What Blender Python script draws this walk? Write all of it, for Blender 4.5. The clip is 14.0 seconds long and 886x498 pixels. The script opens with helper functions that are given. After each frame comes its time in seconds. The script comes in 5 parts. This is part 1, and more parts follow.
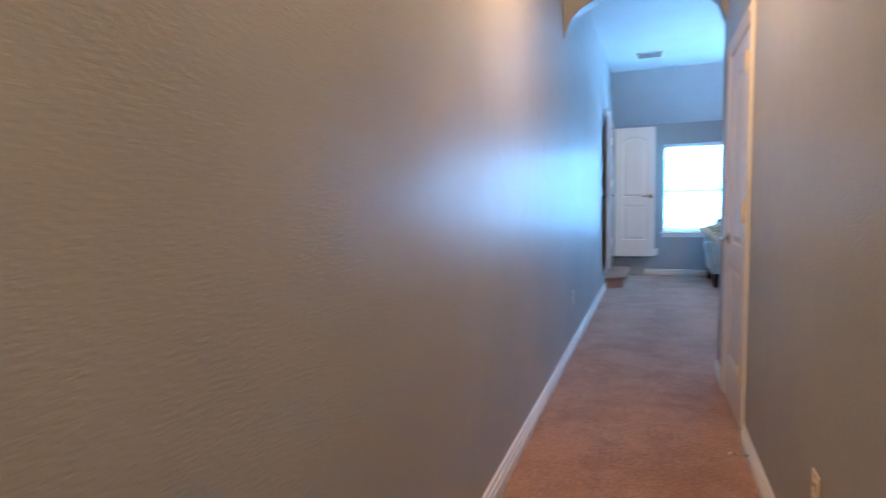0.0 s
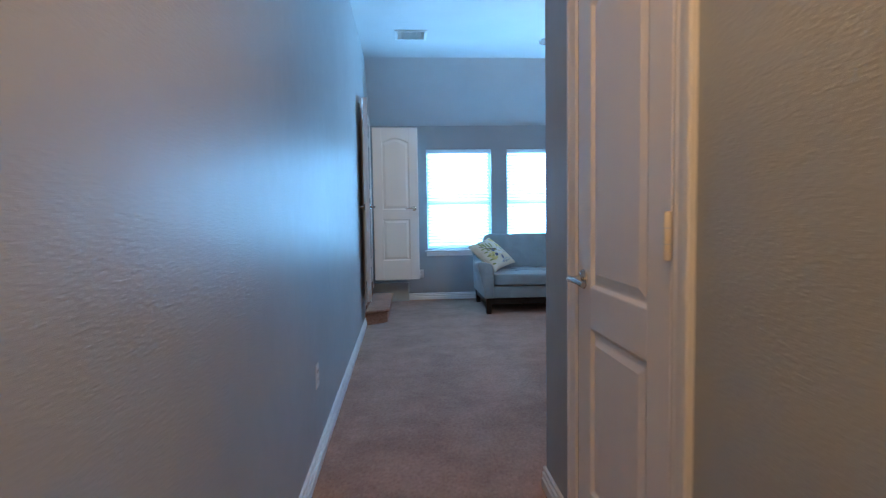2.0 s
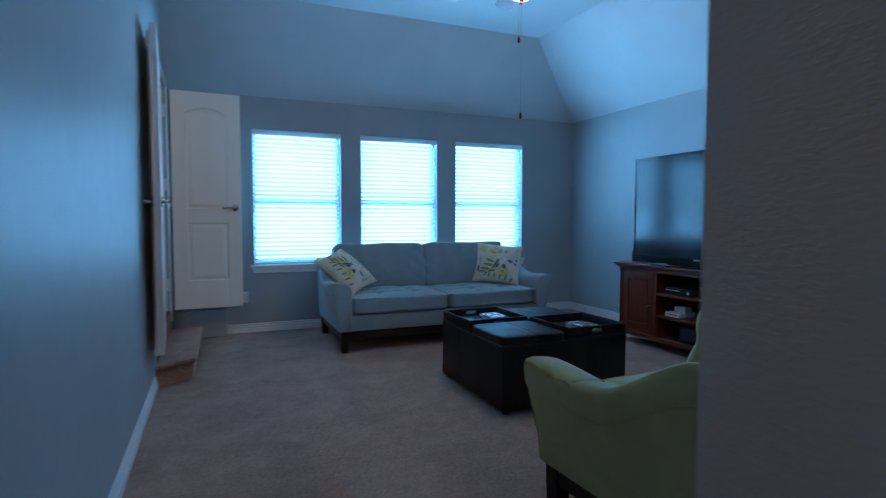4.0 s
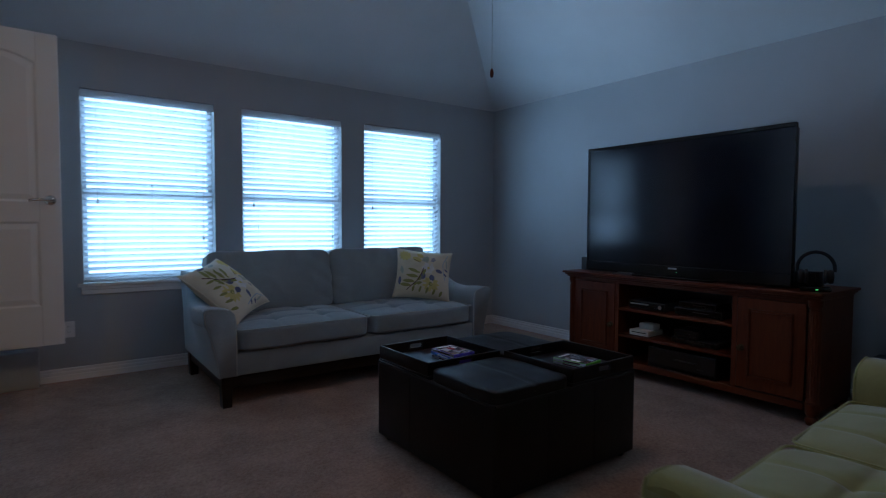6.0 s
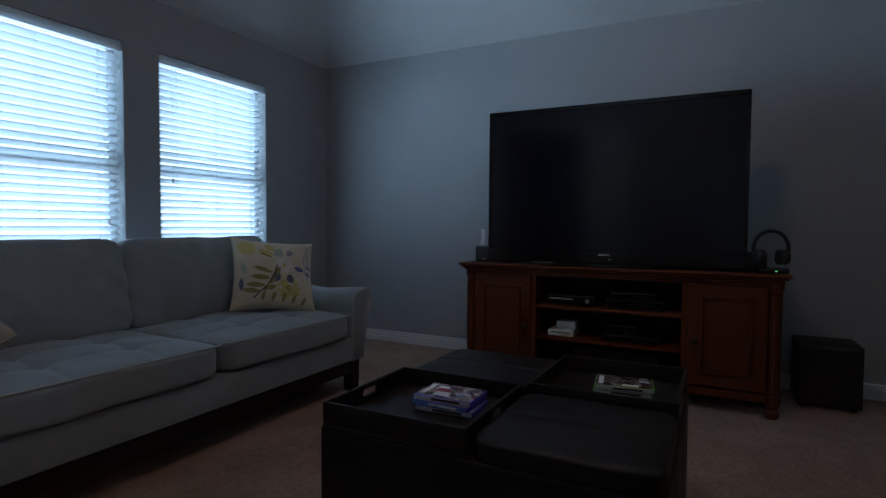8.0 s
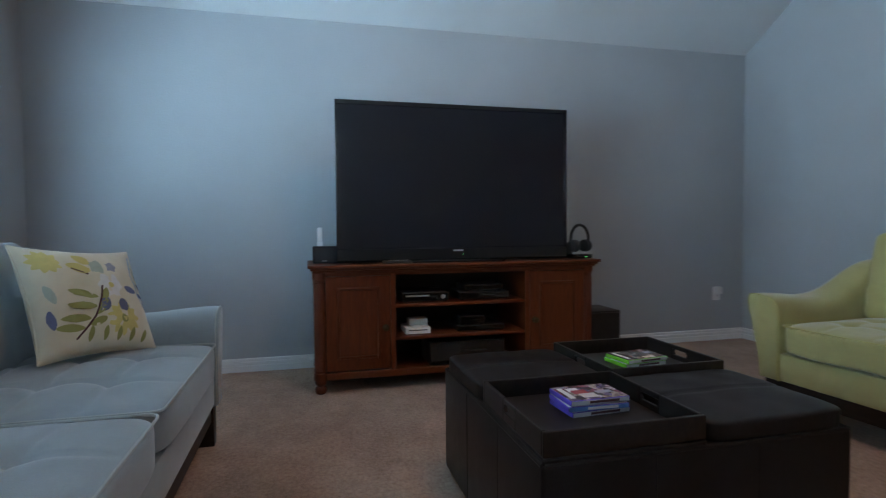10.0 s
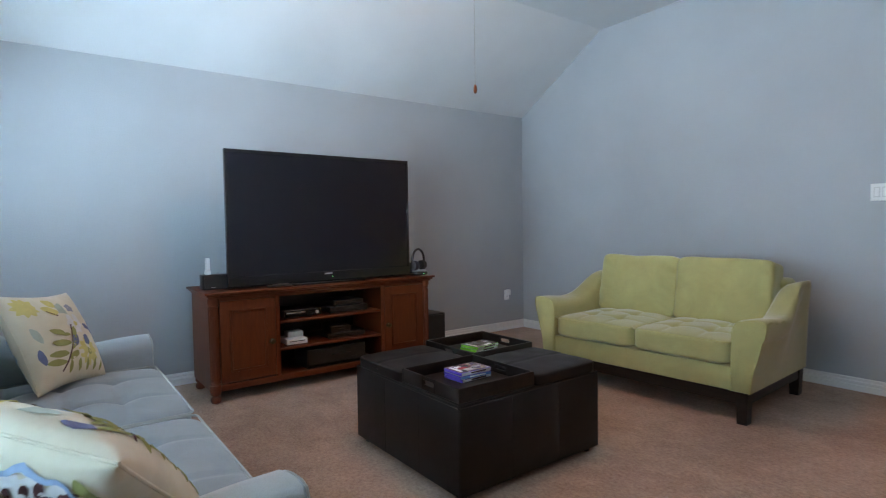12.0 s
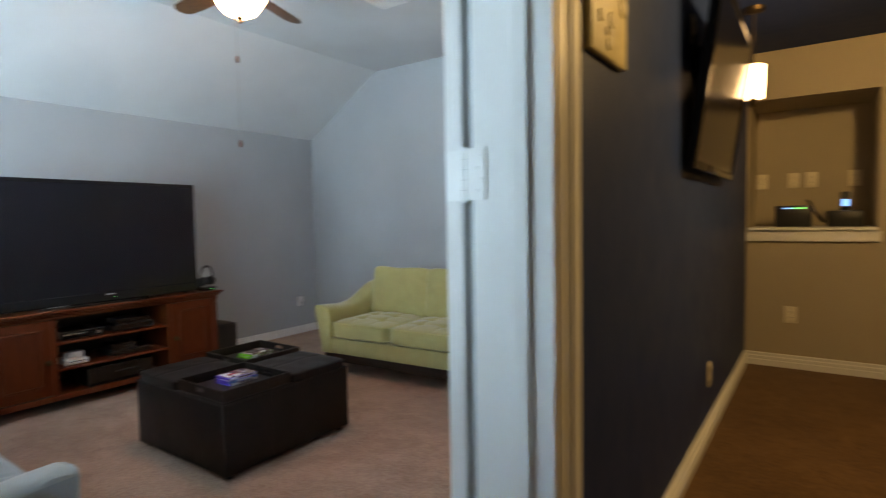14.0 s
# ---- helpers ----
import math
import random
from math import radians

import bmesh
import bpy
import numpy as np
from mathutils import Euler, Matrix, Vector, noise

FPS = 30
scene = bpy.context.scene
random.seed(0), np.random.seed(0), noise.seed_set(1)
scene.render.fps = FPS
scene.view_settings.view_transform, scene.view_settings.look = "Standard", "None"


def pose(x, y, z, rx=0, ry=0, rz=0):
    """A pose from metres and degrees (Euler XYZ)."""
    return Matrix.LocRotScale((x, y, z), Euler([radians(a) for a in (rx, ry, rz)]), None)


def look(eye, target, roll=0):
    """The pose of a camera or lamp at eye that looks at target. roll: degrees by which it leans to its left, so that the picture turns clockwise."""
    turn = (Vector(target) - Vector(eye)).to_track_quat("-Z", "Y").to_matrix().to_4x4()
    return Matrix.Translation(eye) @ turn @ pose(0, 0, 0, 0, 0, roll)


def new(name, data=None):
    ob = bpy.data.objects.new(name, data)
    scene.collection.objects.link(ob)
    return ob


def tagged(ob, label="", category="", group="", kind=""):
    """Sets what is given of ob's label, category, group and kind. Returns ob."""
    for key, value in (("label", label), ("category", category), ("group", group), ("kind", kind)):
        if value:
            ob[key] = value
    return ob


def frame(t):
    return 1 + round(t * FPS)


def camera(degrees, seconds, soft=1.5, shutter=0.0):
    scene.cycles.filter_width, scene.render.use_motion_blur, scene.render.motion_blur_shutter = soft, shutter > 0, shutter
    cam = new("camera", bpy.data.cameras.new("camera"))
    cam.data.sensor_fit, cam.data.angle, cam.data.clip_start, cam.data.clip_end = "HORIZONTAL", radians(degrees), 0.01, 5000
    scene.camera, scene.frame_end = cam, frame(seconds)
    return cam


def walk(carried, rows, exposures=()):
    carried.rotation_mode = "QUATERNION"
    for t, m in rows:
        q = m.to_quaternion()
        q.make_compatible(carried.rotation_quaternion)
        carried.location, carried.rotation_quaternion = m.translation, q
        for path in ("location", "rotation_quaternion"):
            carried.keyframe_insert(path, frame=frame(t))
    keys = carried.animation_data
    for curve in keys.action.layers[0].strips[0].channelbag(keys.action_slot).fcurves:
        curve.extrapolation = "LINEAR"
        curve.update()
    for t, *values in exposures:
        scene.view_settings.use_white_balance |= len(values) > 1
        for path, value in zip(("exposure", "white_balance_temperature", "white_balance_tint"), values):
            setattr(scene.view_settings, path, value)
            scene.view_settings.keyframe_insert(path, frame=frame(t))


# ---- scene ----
cam = camera(78.6, 14.0, soft=1.15, shutter=0.5)
PATH = [
    (0, (0.59, 0.924, 1.207), (-0.126, 2.785, 1.045), -1.1),
    (0.5, (0.514, 1.291, 1.213), (0.158, 3.253, 1.062), -1.0),
    (1, (0.451, 1.781, 1.217), (0.358, 3.774, 1.077), -1.1),
    (1.5, (0.448, 2.289, 1.206), (0.511, 4.284, 1.075), -1.0),
    (2, (0.433, 2.805, 1.197), (0.578, 4.796, 1.071), -0.9),
    (2.5, (0.436, 3.303, 1.188), (0.686, 5.284, 1.069), -0.4),
    (3, (0.419, 3.742, 1.183), (0.813, 5.7, 1.069), -0.3),
    (3.5, (0.388, 4.122, 1.183), (0.971, 6.032, 1.069), -0.0),
    (4, (0.407, 4.501, 1.18), (1.181, 6.342, 1.071), 0.1),
    (6.5, (0.612, 6.062, 1.126), (1.888, 7.6, 1.036), 0.4),
    (7, (0.668, 6.449, 1.099), (2.08, 7.864, 1.01), 0.5),
    (7.5, (0.706, 6.81, 1.046), (2.323, 7.985, 0.964), 0.5),
    (8, (0.756, 7.203, 1.007), (2.536, 8.111, 0.924), 0.4),
    (8.5, (0.785, 7.627, 1.013), (2.68, 8.261, 0.932), 0.2),
    (9, (0.884, 8.03, 0.962), (2.864, 8.302, 0.880), 0.1),
    (11.5, (0.411, 9.466, 1.116), (2.043, 8.313, 1.037), -1.1),
    (12, (0.194, 9.594, 1.184), (1.801, 8.405, 1.104), -0.9),
    (12.5, (-0.062, 9.692, 1.266), (1.545, 8.504, 1.182), -0.7),
    (13, (-0.227, 9.805, 1.366), (1.329, 8.553, 1.265), -0.6),
    (13.4, (-0.409, 9.84, 1.385), (1.06, 8.487, 1.282), -0.4),
    (13.7, (-0.523, 9.856, 1.386), (0.807, 8.366, 1.287), -0.4),
    (14, (-0.627, 9.859, 1.398), (0.515, 8.22, 1.289), -1.0),
]
# exposure of the clip's camera: (seconds, stops, kelvin, tint)
EXPOSURES = [(0.0, -0.08, 5200, 20), (1.5, -0.43, 5250, 17), (2.5, -0.76, 5450, 15), (4.0, -1.42, 5050, 12), (6.5, -2.62, 7100, 35), (7.5, -2.8, 7750, 36), (9.0, -1.85, 7500, 26), (11.5, -0.38, 8700, 34), (12.5, -0.5, 8700, 35), (13.5, -0.82, 8900, 34), (14.0, -0.6, 9500, 34)]
walk(cam, [(t, look(eye, target, roll)) for t, eye, target, roll in PATH], EXPOSURES)

# ---- plan, in metres ----
X_HALL, X_E = 1.035, 4.745       # hall's right wall, television wall (the left wall stands at x = 0)
Y_S, Y_N = 5.058, 10.45           # wall behind the loveseat, window wall
Z_EAVE, Z_TOP = 2.44, 3.12       # top of the low walls, flat ceiling
X_BRK, Y_BRK = 3.63, 9.55        # where the ceiling begins to slope
Z_UP = 0.32                      # floor of the raised room
D0, D1, D_TOP = 8.85, 10.11, 2.39  # double door opening in the left wall
WIN = [0.771, 1.911, 3.071]      # left edges of the windows
WIN_W, WIN_Z0, WIN_Z1 = 0.92, 0.70, 2.115
FAN = (2.345, 7.75)

# ---- world and large lights ----
world = bpy.data.worlds.new("World")
scene.world = world
world.use_nodes = True
sky = world.node_tree.nodes.new("ShaderNodeTexSky")
sky.sky_type, sky.sun_disc = "NISHITA", False
sky.sun_elevation, sky.sun_rotation = radians(40), radians(200)
world.node_tree.links.new(sky.outputs[0], world.node_tree.nodes["Background"].inputs[0])
world.node_tree.nodes["Background"].inputs[1].default_value = 0.1


def area_lamp(name, m, sx, sy, power, color):
    d = bpy.data.lights.new(name, "AREA")
    d.shape, d.size, d.size_y, d.energy, d.color = "RECTANGLE", sx, sy, power, color
    ob = new(name, d)
    ob.matrix_world = m
    return ob


# the bright day outside the three windows, sky and sunlit ground
SKY_BLUE = (0.33, 0.70, 1.0)
area_lamp("window_daylight", look((2.60, Y_N + 0.45, 0.55), (2.60, Y_N - 3, 0.55)), 5.3, 4.5, 2800, SKY_BLUE)


def bulb(name, place, power, color, radius):
    d = bpy.data.lights.new(name, "POINT")
    d.energy, d.color, d.shadow_soft_size = power, color, radius
    ob = new(name, d)
    ob.location = place
    return ob


WARM = (1.0, 0.51, 0.18)
for hall_y, hall_w in ((0.2, 50), (3.1, 48)):
    bulb("hall_bulb", (0.52, hall_y, 2.56), hall_w, WARM, 0.08)
# added unseen light that brightens the raised room; it has no fixture
bulb("raised_room_fill", (-1.3, 7.4, 2.38), 100, (1.0, 0.82, 0.36), 0.08)

# ---- materials ----


def material(name):
    m = bpy.data.materials.new(name)
    m.use_nodes = True
    return m, m.node_tree.nodes, m.node_tree.links, m.node_tree.nodes["Principled BSDF"]


def noise_node(n, l, scale, detail=3.0, rough=0.5, dist=0.0, stretch=None):
    tc = n.new("ShaderNodeTexCoord")
    t = n.new("ShaderNodeTexNoise")
    t.inputs["Scale"].default_value, t.inputs["Detail"].default_value = scale, detail
    t.inputs["Roughness"].default_value, t.inputs["Distortion"].default_value = rough, dist
    if stretch:
        mp = n.new("ShaderNodeMapping")
        mp.inputs["Scale"].default_value = stretch
        l.new(tc.outputs["Object"], mp.inputs[0])
        l.new(mp.outputs[0], t.inputs["Vector"])
    else:
        l.new(tc.outputs["Object"], t.inputs["Vector"])
    return t.outputs["Fac"]


def ramp(n, l, fac, stops):
    r = n.new("ShaderNodeValToRGB")
    while len(r.color_ramp.elements) < len(stops):
        r.color_ramp.elements.new(0.5)
    for e, (p, c) in zip(r.color_ramp.elements, stops):
        e.position, e.color = p, (*c, 1)
    l.new(fac, r.inputs[0])
    return r.outputs[0]


def mixed(n, l, a, b, fac, kind="MIX"):
    m = n.new("ShaderNodeMix")
    m.data_type, m.blend_type = "RGBA", kind
    if isinstance(fac, float):
        m.inputs[0].default_value = fac
    else:
        l.new(fac, m.inputs[0])
    for s, v in ((6, a), (7, b)):
        if isinstance(v, tuple):
            m.inputs[s].default_value = (*v, 1)
        else:
            l.new(v, m.inputs[s])
    return m.outputs[2]


def bumped(n, l, bsdf, height, strength, distance):
    b = n.new("ShaderNodeBump")
    b.inputs["Strength"].default_value, b.inputs["Distance"].default_value = strength, distance
    l.new(height, b.inputs["Height"])
    l.new(b.outputs[0], bsdf.inputs["Normal"])


def surface(name, dark, light, scale, rough=0.5, fine=0.0, fine_scale=200.0, bump=0.2, metal=0.0, stretch=None, spec=0.5, coat=0.0, sheen=0.0, rough2=None):
    """A plain surface: two tones in a soft noise, with a fine relief."""
    m, n, l, b = material(name)
    f = noise_node(n, l, scale, 4.0, 0.55, 0.3, stretch)
    l.new(ramp(n, l, f, [(0.3, dark), (0.7, light)]), b.inputs["Base Color"])
    b.inputs["Roughness"].default_value, b.inputs["Metallic"].default_value = rough, metal
    b.inputs["Specular IOR Level"].default_value = spec
    b.inputs["Coat Weight"].default_value = coat
    b.inputs["Sheen Weight"].default_value = sheen
    if rough2 is not None:
        mr = n.new("ShaderNodeMapRange")
        mr.inputs["To Min"].default_value, mr.inputs["To Max"].default_value = rough, rough2
        l.new(noise_node(n, l, scale * 3, 4.0), mr.inputs[0])
        l.new(mr.outputs[0], b.inputs["Roughness"])
    if fine:
        bumped(n, l, b, noise_node(n, l, fine_scale, 3.0, 0.6, 0.0, stretch), bump, fine)
    return m


def wall_paint(name, tone, rough=0.35, relief=0.0010):
    """Rolled paint over a hand-textured drywall: low blobs of a centimetre or two with fine stipple."""
    m, n, l, b = material(name)
    big = noise_node(n, l, 1.3, 3.0)
    c = ramp(n, l, big, [(0.3, tuple(v * 0.94 for v in tone)), (0.7, tuple(min(1, v * 1.05) for v in tone))])
    l.new(c, b.inputs["Base Color"])
    blob = noise_node(n, l, 95.0, 3.0, 0.5, 0.3, (1.0, 1.0, 1.4))
    flat = ramp(n, l, blob, [(0.33, (0, 0, 0)), (0.70, (1, 1, 1))])
    stip = noise_node(n, l, 260.0, 2.0)
    h = mixed(n, l, flat, stip, 0.25)
    bumped(n, l, b, h, 0.6, relief)
    mr = n.new("ShaderNodeMapRange")
    mr.inputs["From Min"].default_value, mr.inputs["From Max"].default_value = 0.2, 0.8
    mr.inputs["To Min"].default_value, mr.inputs["To Max"].default_value = rough - 0.08, rough + 0.06
    l.new(noise_node(n, l, 13.0, 5.0, 0.65, 0.6, (1.0, 1.0, 0.55)), mr.inputs[0])
    l.new(mr.outputs[0], b.inputs["Roughness"])
    b.inputs["Specular IOR Level"].default_value = 0.086
    return m


M_WALL = wall_paint("wall_paint", (0.39, 0.417, 0.428))
M_CEIL = wall_paint("ceiling_paint", (0.66, 0.675, 0.675), 0.6, 0.0018)
M_DARKWALL = wall_paint("charcoal_blue_paint", (0.020, 0.040, 0.120), 0.45)
M_NAVY = wall_paint("navy_ceiling_paint", (0.03, 0.055, 0.15), 0.6)
M_TANWALL = wall_paint("tan_paint", (0.42, 0.36, 0.27), 0.5)
M_TRIM = surface("trim_paint", (0.74, 0.74, 0.72), (0.79, 0.79, 0.77), 3.0, 0.42, 0.0006, 90.0, 0.2, spec=0.3)
M_DOOR = surface("door_paint", (0.74, 0.73, 0.71), (0.80, 0.79, 0.77), 2.0, 0.34, 0.0006, 70.0, 0.3, stretch=(1, 1, 0.1))
M_PLASTIC = surface("white_plastic", (0.76, 0.76, 0.74), (0.82, 0.82, 0.80), 6.0, 0.35)
M_CREAM = surface("almond_plastic", (0.70, 0.64, 0.50), (0.76, 0.70, 0.56), 6.0, 0.38)
# grey that stands in for the shade behind the vent louvres
M_VENT_SHADE = surface("vent_shade_grey", (0.16, 0.17, 0.18), (0.22, 0.23, 0.24), 8.0, 0.6)
M_SLOT = surface("dark_slot", (0.03, 0.03, 0.03), (0.05, 0.05, 0.05), 8.0, 0.6)
M_CHROME = surface("satin_nickel", (0.62, 0.60, 0.57), (0.70, 0.68, 0.64), 12.0, 0.14, metal=1.0)
M_BRONZE = surface("aged_bronze", (0.05, 0.036, 0.024), (0.12, 0.085, 0.05), 40.0, 0.4, metal=0.9)
M_FANMETAL = surface("brushed_nickel", (0.50, 0.48, 0.45), (0.58, 0.56, 0.52), 14.0, 0.3, metal=1.0)


def carpet_material(name, dark, light):
    """Cut pile: fine tufts, clumps of a centimetre or two, and broad patches where the pile was trodden."""
    m, n, l, b = material(name)
    tuft = noise_node(n, l, 190.0, 3.0, 0.7)
    clump = noise_node(n, l, 55.0, 4.0, 0.7)
    mid = noise_node(n, l, 11.0, 5.0, 0.68)
    patch = noise_node(n, l, 2.2, 6.0, 0.7, 0.2)
    a = ramp(n, l, clump, [(0.34, dark), (0.66, light)])
    c = mixed(n, l, a, ramp(n, l, tuft, [(0.30, (0.80, 0.79, 0.78)), (0.70, (1, 1, 1))]), 0.55, "MULTIPLY")
    c = mixed(n, l, c, ramp(n, l, mid, [(0.34, (0.80, 0.78, 0.77)), (0.64, (1, 1, 1))]), 0.7, "MULTIPLY")
    c = mixed(n, l, c, ramp(n, l, patch, [(0.38, (0.70, 0.67, 0.65)), (0.58, (1, 1, 1))]), 0.8, "MULTIPLY")
    l.new(c, b.inputs["Base Color"])
    b.inputs["Roughness"].default_value = 0.95
    b.inputs["Specular IOR Level"].default_value = 0.15
    b.inputs["Sheen Weight"].default_value = 0.15
    h = mixed(n, l, mixed(n, l, tuft, clump, 0.5), mid, 0.3)
    bumped(n, l, b, h, 0.8, 0.007)
    return m


M_CARPET = carpet_material("cut_pile_carpet", (0.345, 0.205, 0.14), (0.545, 0.338, 0.245))
M_CARPET_UP = carpet_material("brown_carpet", (0.125, 0.062, 0.026), (0.215, 0.115, 0.05))


def suede(name, tone, scale=5.0):
    """Brushed microfibre: soft patches where the nap lies the other way."""
    m, n, l, b = material(name)
    nap = noise_node(n, l, scale, 5.0, 0.6, 1.2)
    fine = noise_node(n, l, 420.0, 2.0)
    c = ramp(n, l, nap, [(0.30, tuple(v * 0.90 for v in tone)), (0.70, tuple(min(1, v * 1.06) for v in tone))])
    c = mixed(n, l, c, ramp(n, l, fine, [(0.3, (0.82, 0.82, 0.82)), (0.7, (1, 1, 1))]), 0.8, "MULTIPLY")
    l.new(c, b.inputs["Base Color"])
    b.inputs["Roughness"].default_value = 0.9
    b.inputs["Specular IOR Level"].default_value = 0.2
    b.inputs["Sheen Weight"].default_value = 0.5
    b.inputs["Sheen Roughness"].default_value = 0.4
    bumped(n, l, b, mixed(n, l, fine, nap, 0.3), 0.4, 0.0015)
    return m


M_BLUE = suede("dusty_blue_microsuede", (0.30, 0.365, 0.385))
M_BLUE_PIPE = suede("dusty_blue_piping", (0.40, 0.45, 0.44))
M_GREEN = suede("apple_green_microsuede", (0.415, 0.37, 0.155))
M_GREEN_PIPE = suede("apple_green_piping", (0.45, 0.40, 0.15))
M_GREEN_WORN = suede("worn_green_microsuede", (0.42, 0.36, 0.12), 9.0)
M_LEATHER = surface("dark_brown_leather", (0.010, 0.0075, 0.007), (0.018, 0.014, 0.013), 5.0, 0.36, 0.0012, 190.0, 0.45, rough2=0.5, spec=0.22)
M_ESPRESSO = surface("espresso_wood", (0.012, 0.009, 0.008), (0.022, 0.016, 0.013), 6.0, 0.38, 0.0004, 60.0, 0.2, stretch=(1, 8, 8), spec=0.25)


def wood(name, dark, light, stretch, rough=0.42):
    m, n, l, b = material(name)
    grain = noise_node(n, l, 9.0, 6.0, 0.65, 1.4, stretch)
    pores = noise_node(n, l, 60.0, 3.0, 0.6, 0.2, stretch)
    c = ramp(n, l, grain, [(0.28, dark), (0.72, light)])
    c = mixed(n, l, c, ramp(n, l, pores, [(0.35, (0.72, 0.68, 0.66)), (0.6, (1, 1, 1))]), 0.5, "MULTIPLY")
    l.new(c, b.inputs["Base Color"])
    b.inputs["Roughness"].default_value = rough
    b.inputs["Coat Weight"].default_value = 0.08
    b.inputs["Coat Roughness"].default_value = 0.25
    b.inputs["Specular IOR Level"].default_value = 0.28
    bumped(n, l, b, pores, 0.2, 0.0006)
    return m


M_CHERRY = wood("cherry_wood_upright", (0.090, 0.015, 0.0035), (0.160, 0.030, 0.007), (3.0, 3.0, 0.35))
M_CHERRY_L = wood("cherry_wood_lengthwise", (0.090, 0.015, 0.0035), (0.160, 0.030, 0.007), (3.0, 0.35, 3.0))
M_WALNUT = wood("fan_blade_wood", (0.05, 0.022, 0.010), (0.12, 0.055, 0.024), (1.0, 4.0, 4.0))
M_SCREEN = surface("television_screen", (0.004, 0.004, 0.007), (0.006, 0.006, 0.010), 2.0, 0.15, spec=0.5)
M_GLOSSBLACK = surface("gloss_black_plastic", (0.006, 0.006, 0.006), (0.010, 0.010, 0.010), 5.0, 0.12)
M_BLACK = surface("matt_black_plastic", (0.006, 0.006, 0.0065), (0.011, 0.011, 0.012), 9.0, 0.45)
M_GREYDARK = surface("charcoal_plastic", (0.016, 0.016, 0.017), (0.026, 0.026, 0.027), 9.0, 0.4)
M_SILVER = surface("silver_plastic", (0.45, 0.45, 0.46), (0.55, 0.55, 0.56), 9.0, 0.3, metal=0.5)
M_SLAT = surface("blind_slat", (0.74, 0.76, 0.77), (0.80, 0.82, 0.83), 4.0, 0.45)
mix = M_SLAT.node_tree.nodes.new("ShaderNodeMixShader")
thin = M_SLAT.node_tree.nodes.new("ShaderNodeBsdfTranslucent")
thin.inputs["Color"].default_value = (0.72, 0.78, 0.80, 1)
mix.inputs[0].default_value = 0.46
M_SLAT.node_tree.links.new(M_SLAT.node_tree.nodes["Principled BSDF"].outputs[0], mix.inputs[1])
M_SLAT.node_tree.links.new(thin.outputs[0], mix.inputs[2])
M_SLAT.node_tree.links.new(mix.outputs[0], M_SLAT.node_tree.nodes["Material Output"].inputs["Surface"])
M_VINYL = surface("vinyl_frame", (0.72, 0.73, 0.73), (0.78, 0.79, 0.79), 4.0, 0.35)
M_CORD = surface("blind_cord", (0.55, 0.55, 0.53), (0.65, 0.65, 0.62), 30.0, 0.7)
M_CANVAS = surface("cream_cotton", (0.60, 0.53, 0.39), (0.72, 0.65, 0.51), 7.0, 0.9, 0.0008, 500.0, 0.5, sheen=0.2)
PRINT = {k: surface("print_" + k, tuple(v * 0.85 for v in c), c, 25.0, 0.9, 0.0008, 500.0, 0.5)
         for k, c in {"olive": (0.30, 0.30, 0.10), "yellow": (0.66, 0.55, 0.20), "slate": (0.13, 0.15, 0.26), "plum": (0.10, 0.035, 0.04),
                      "sky": (0.28, 0.44, 0.60), "sage": (0.42, 0.48, 0.40), "white": (0.75, 0.74, 0.72), "grey": (0.32, 0.32, 0.38)}.items()}
M_GOLD = surface("antique_gold", (0.62, 0.50, 0.22), (0.78, 0.66, 0.36), 30.0, 0.5, 0.001, 60.0, 0.4)


def glowing(name, color, strength):
    m, n, l, b = material(name)
    b.inputs["Base Color"].default_value = (*color, 1)
    b.inputs["Emission Color"].default_value = (*color, 1)
    b.inputs["Emission Strength"].default_value = strength
    return m


M_BOWL = glowing("lit_alabaster_glass", (1.0, 0.68, 0.38), 78.0)
M_SHADE = glowing("lit_white_glass", (1.0, 0.80, 0.46), 15.0)
M_LED_G = glowing("green_led", (0.05, 1.0, 0.25), 4.0)
M_LED_B = glowing("blue_led", (0.1, 0.4, 1.0), 4.0)
m_glass, gn, gl, gb = material("window_glass")
gb.inputs["Base Color"].default_value = (0.95, 0.98, 1.0, 1)
gb.inputs["Roughness"].default_value, gb.inputs["Transmission Weight"].default_value, gb.inputs["IOR"].default_value = 0.0, 1.0, 1.05
M_GLASS = m_glass


def printed(name, stops, scale=38.0):
    """A printed sleeve: a crowd of small coloured shapes."""
    m, n, l, b = material(name)
    tc = n.new("ShaderNodeTexCoord")
    v = n.new("ShaderNodeTexVoronoi")
    v.inputs["Scale"].default_value = scale
    l.new(tc.outputs["Object"], v.inputs["Vector"])
    sep = n.new("ShaderNodeSeparateColor")
    l.new(v.outputs["Color"], sep.inputs[0])
    c = ramp(n, l, sep.outputs[0], stops)
    wob = noise_node(n, l, 60.0, 4.0, 0.6, 1.5)
    c = mixed(n, l, c, ramp(n, l, wob, [(0.42, (0.25, 0.22, 0.24)), (0.56, (1, 1, 1))]), 0.8, "MULTIPLY")
    l.new(c, b.inputs["Base Color"])
    b.inputs["Roughness"].default_value = 0.22
    return m


M_ART = printed("printed_sleeve", [(0.0, (0.04, 0.03, 0.05)), (0.25, (0.30, 0.08, 0.12)), (0.45, (0.62, 0.60, 0.62)), (0.65, (0.10, 0.06, 0.20)), (0.85, (0.45, 0.36, 0.30))])
M_ART_D = printed("dark_printed_sleeve", [(0.0, (0.03, 0.03, 0.03)), (0.35, (0.16, 0.15, 0.15)), (0.6, (0.34, 0.33, 0.33)), (0.9, (0.20, 0.05, 0.05))])

# ---- mesh helpers ----


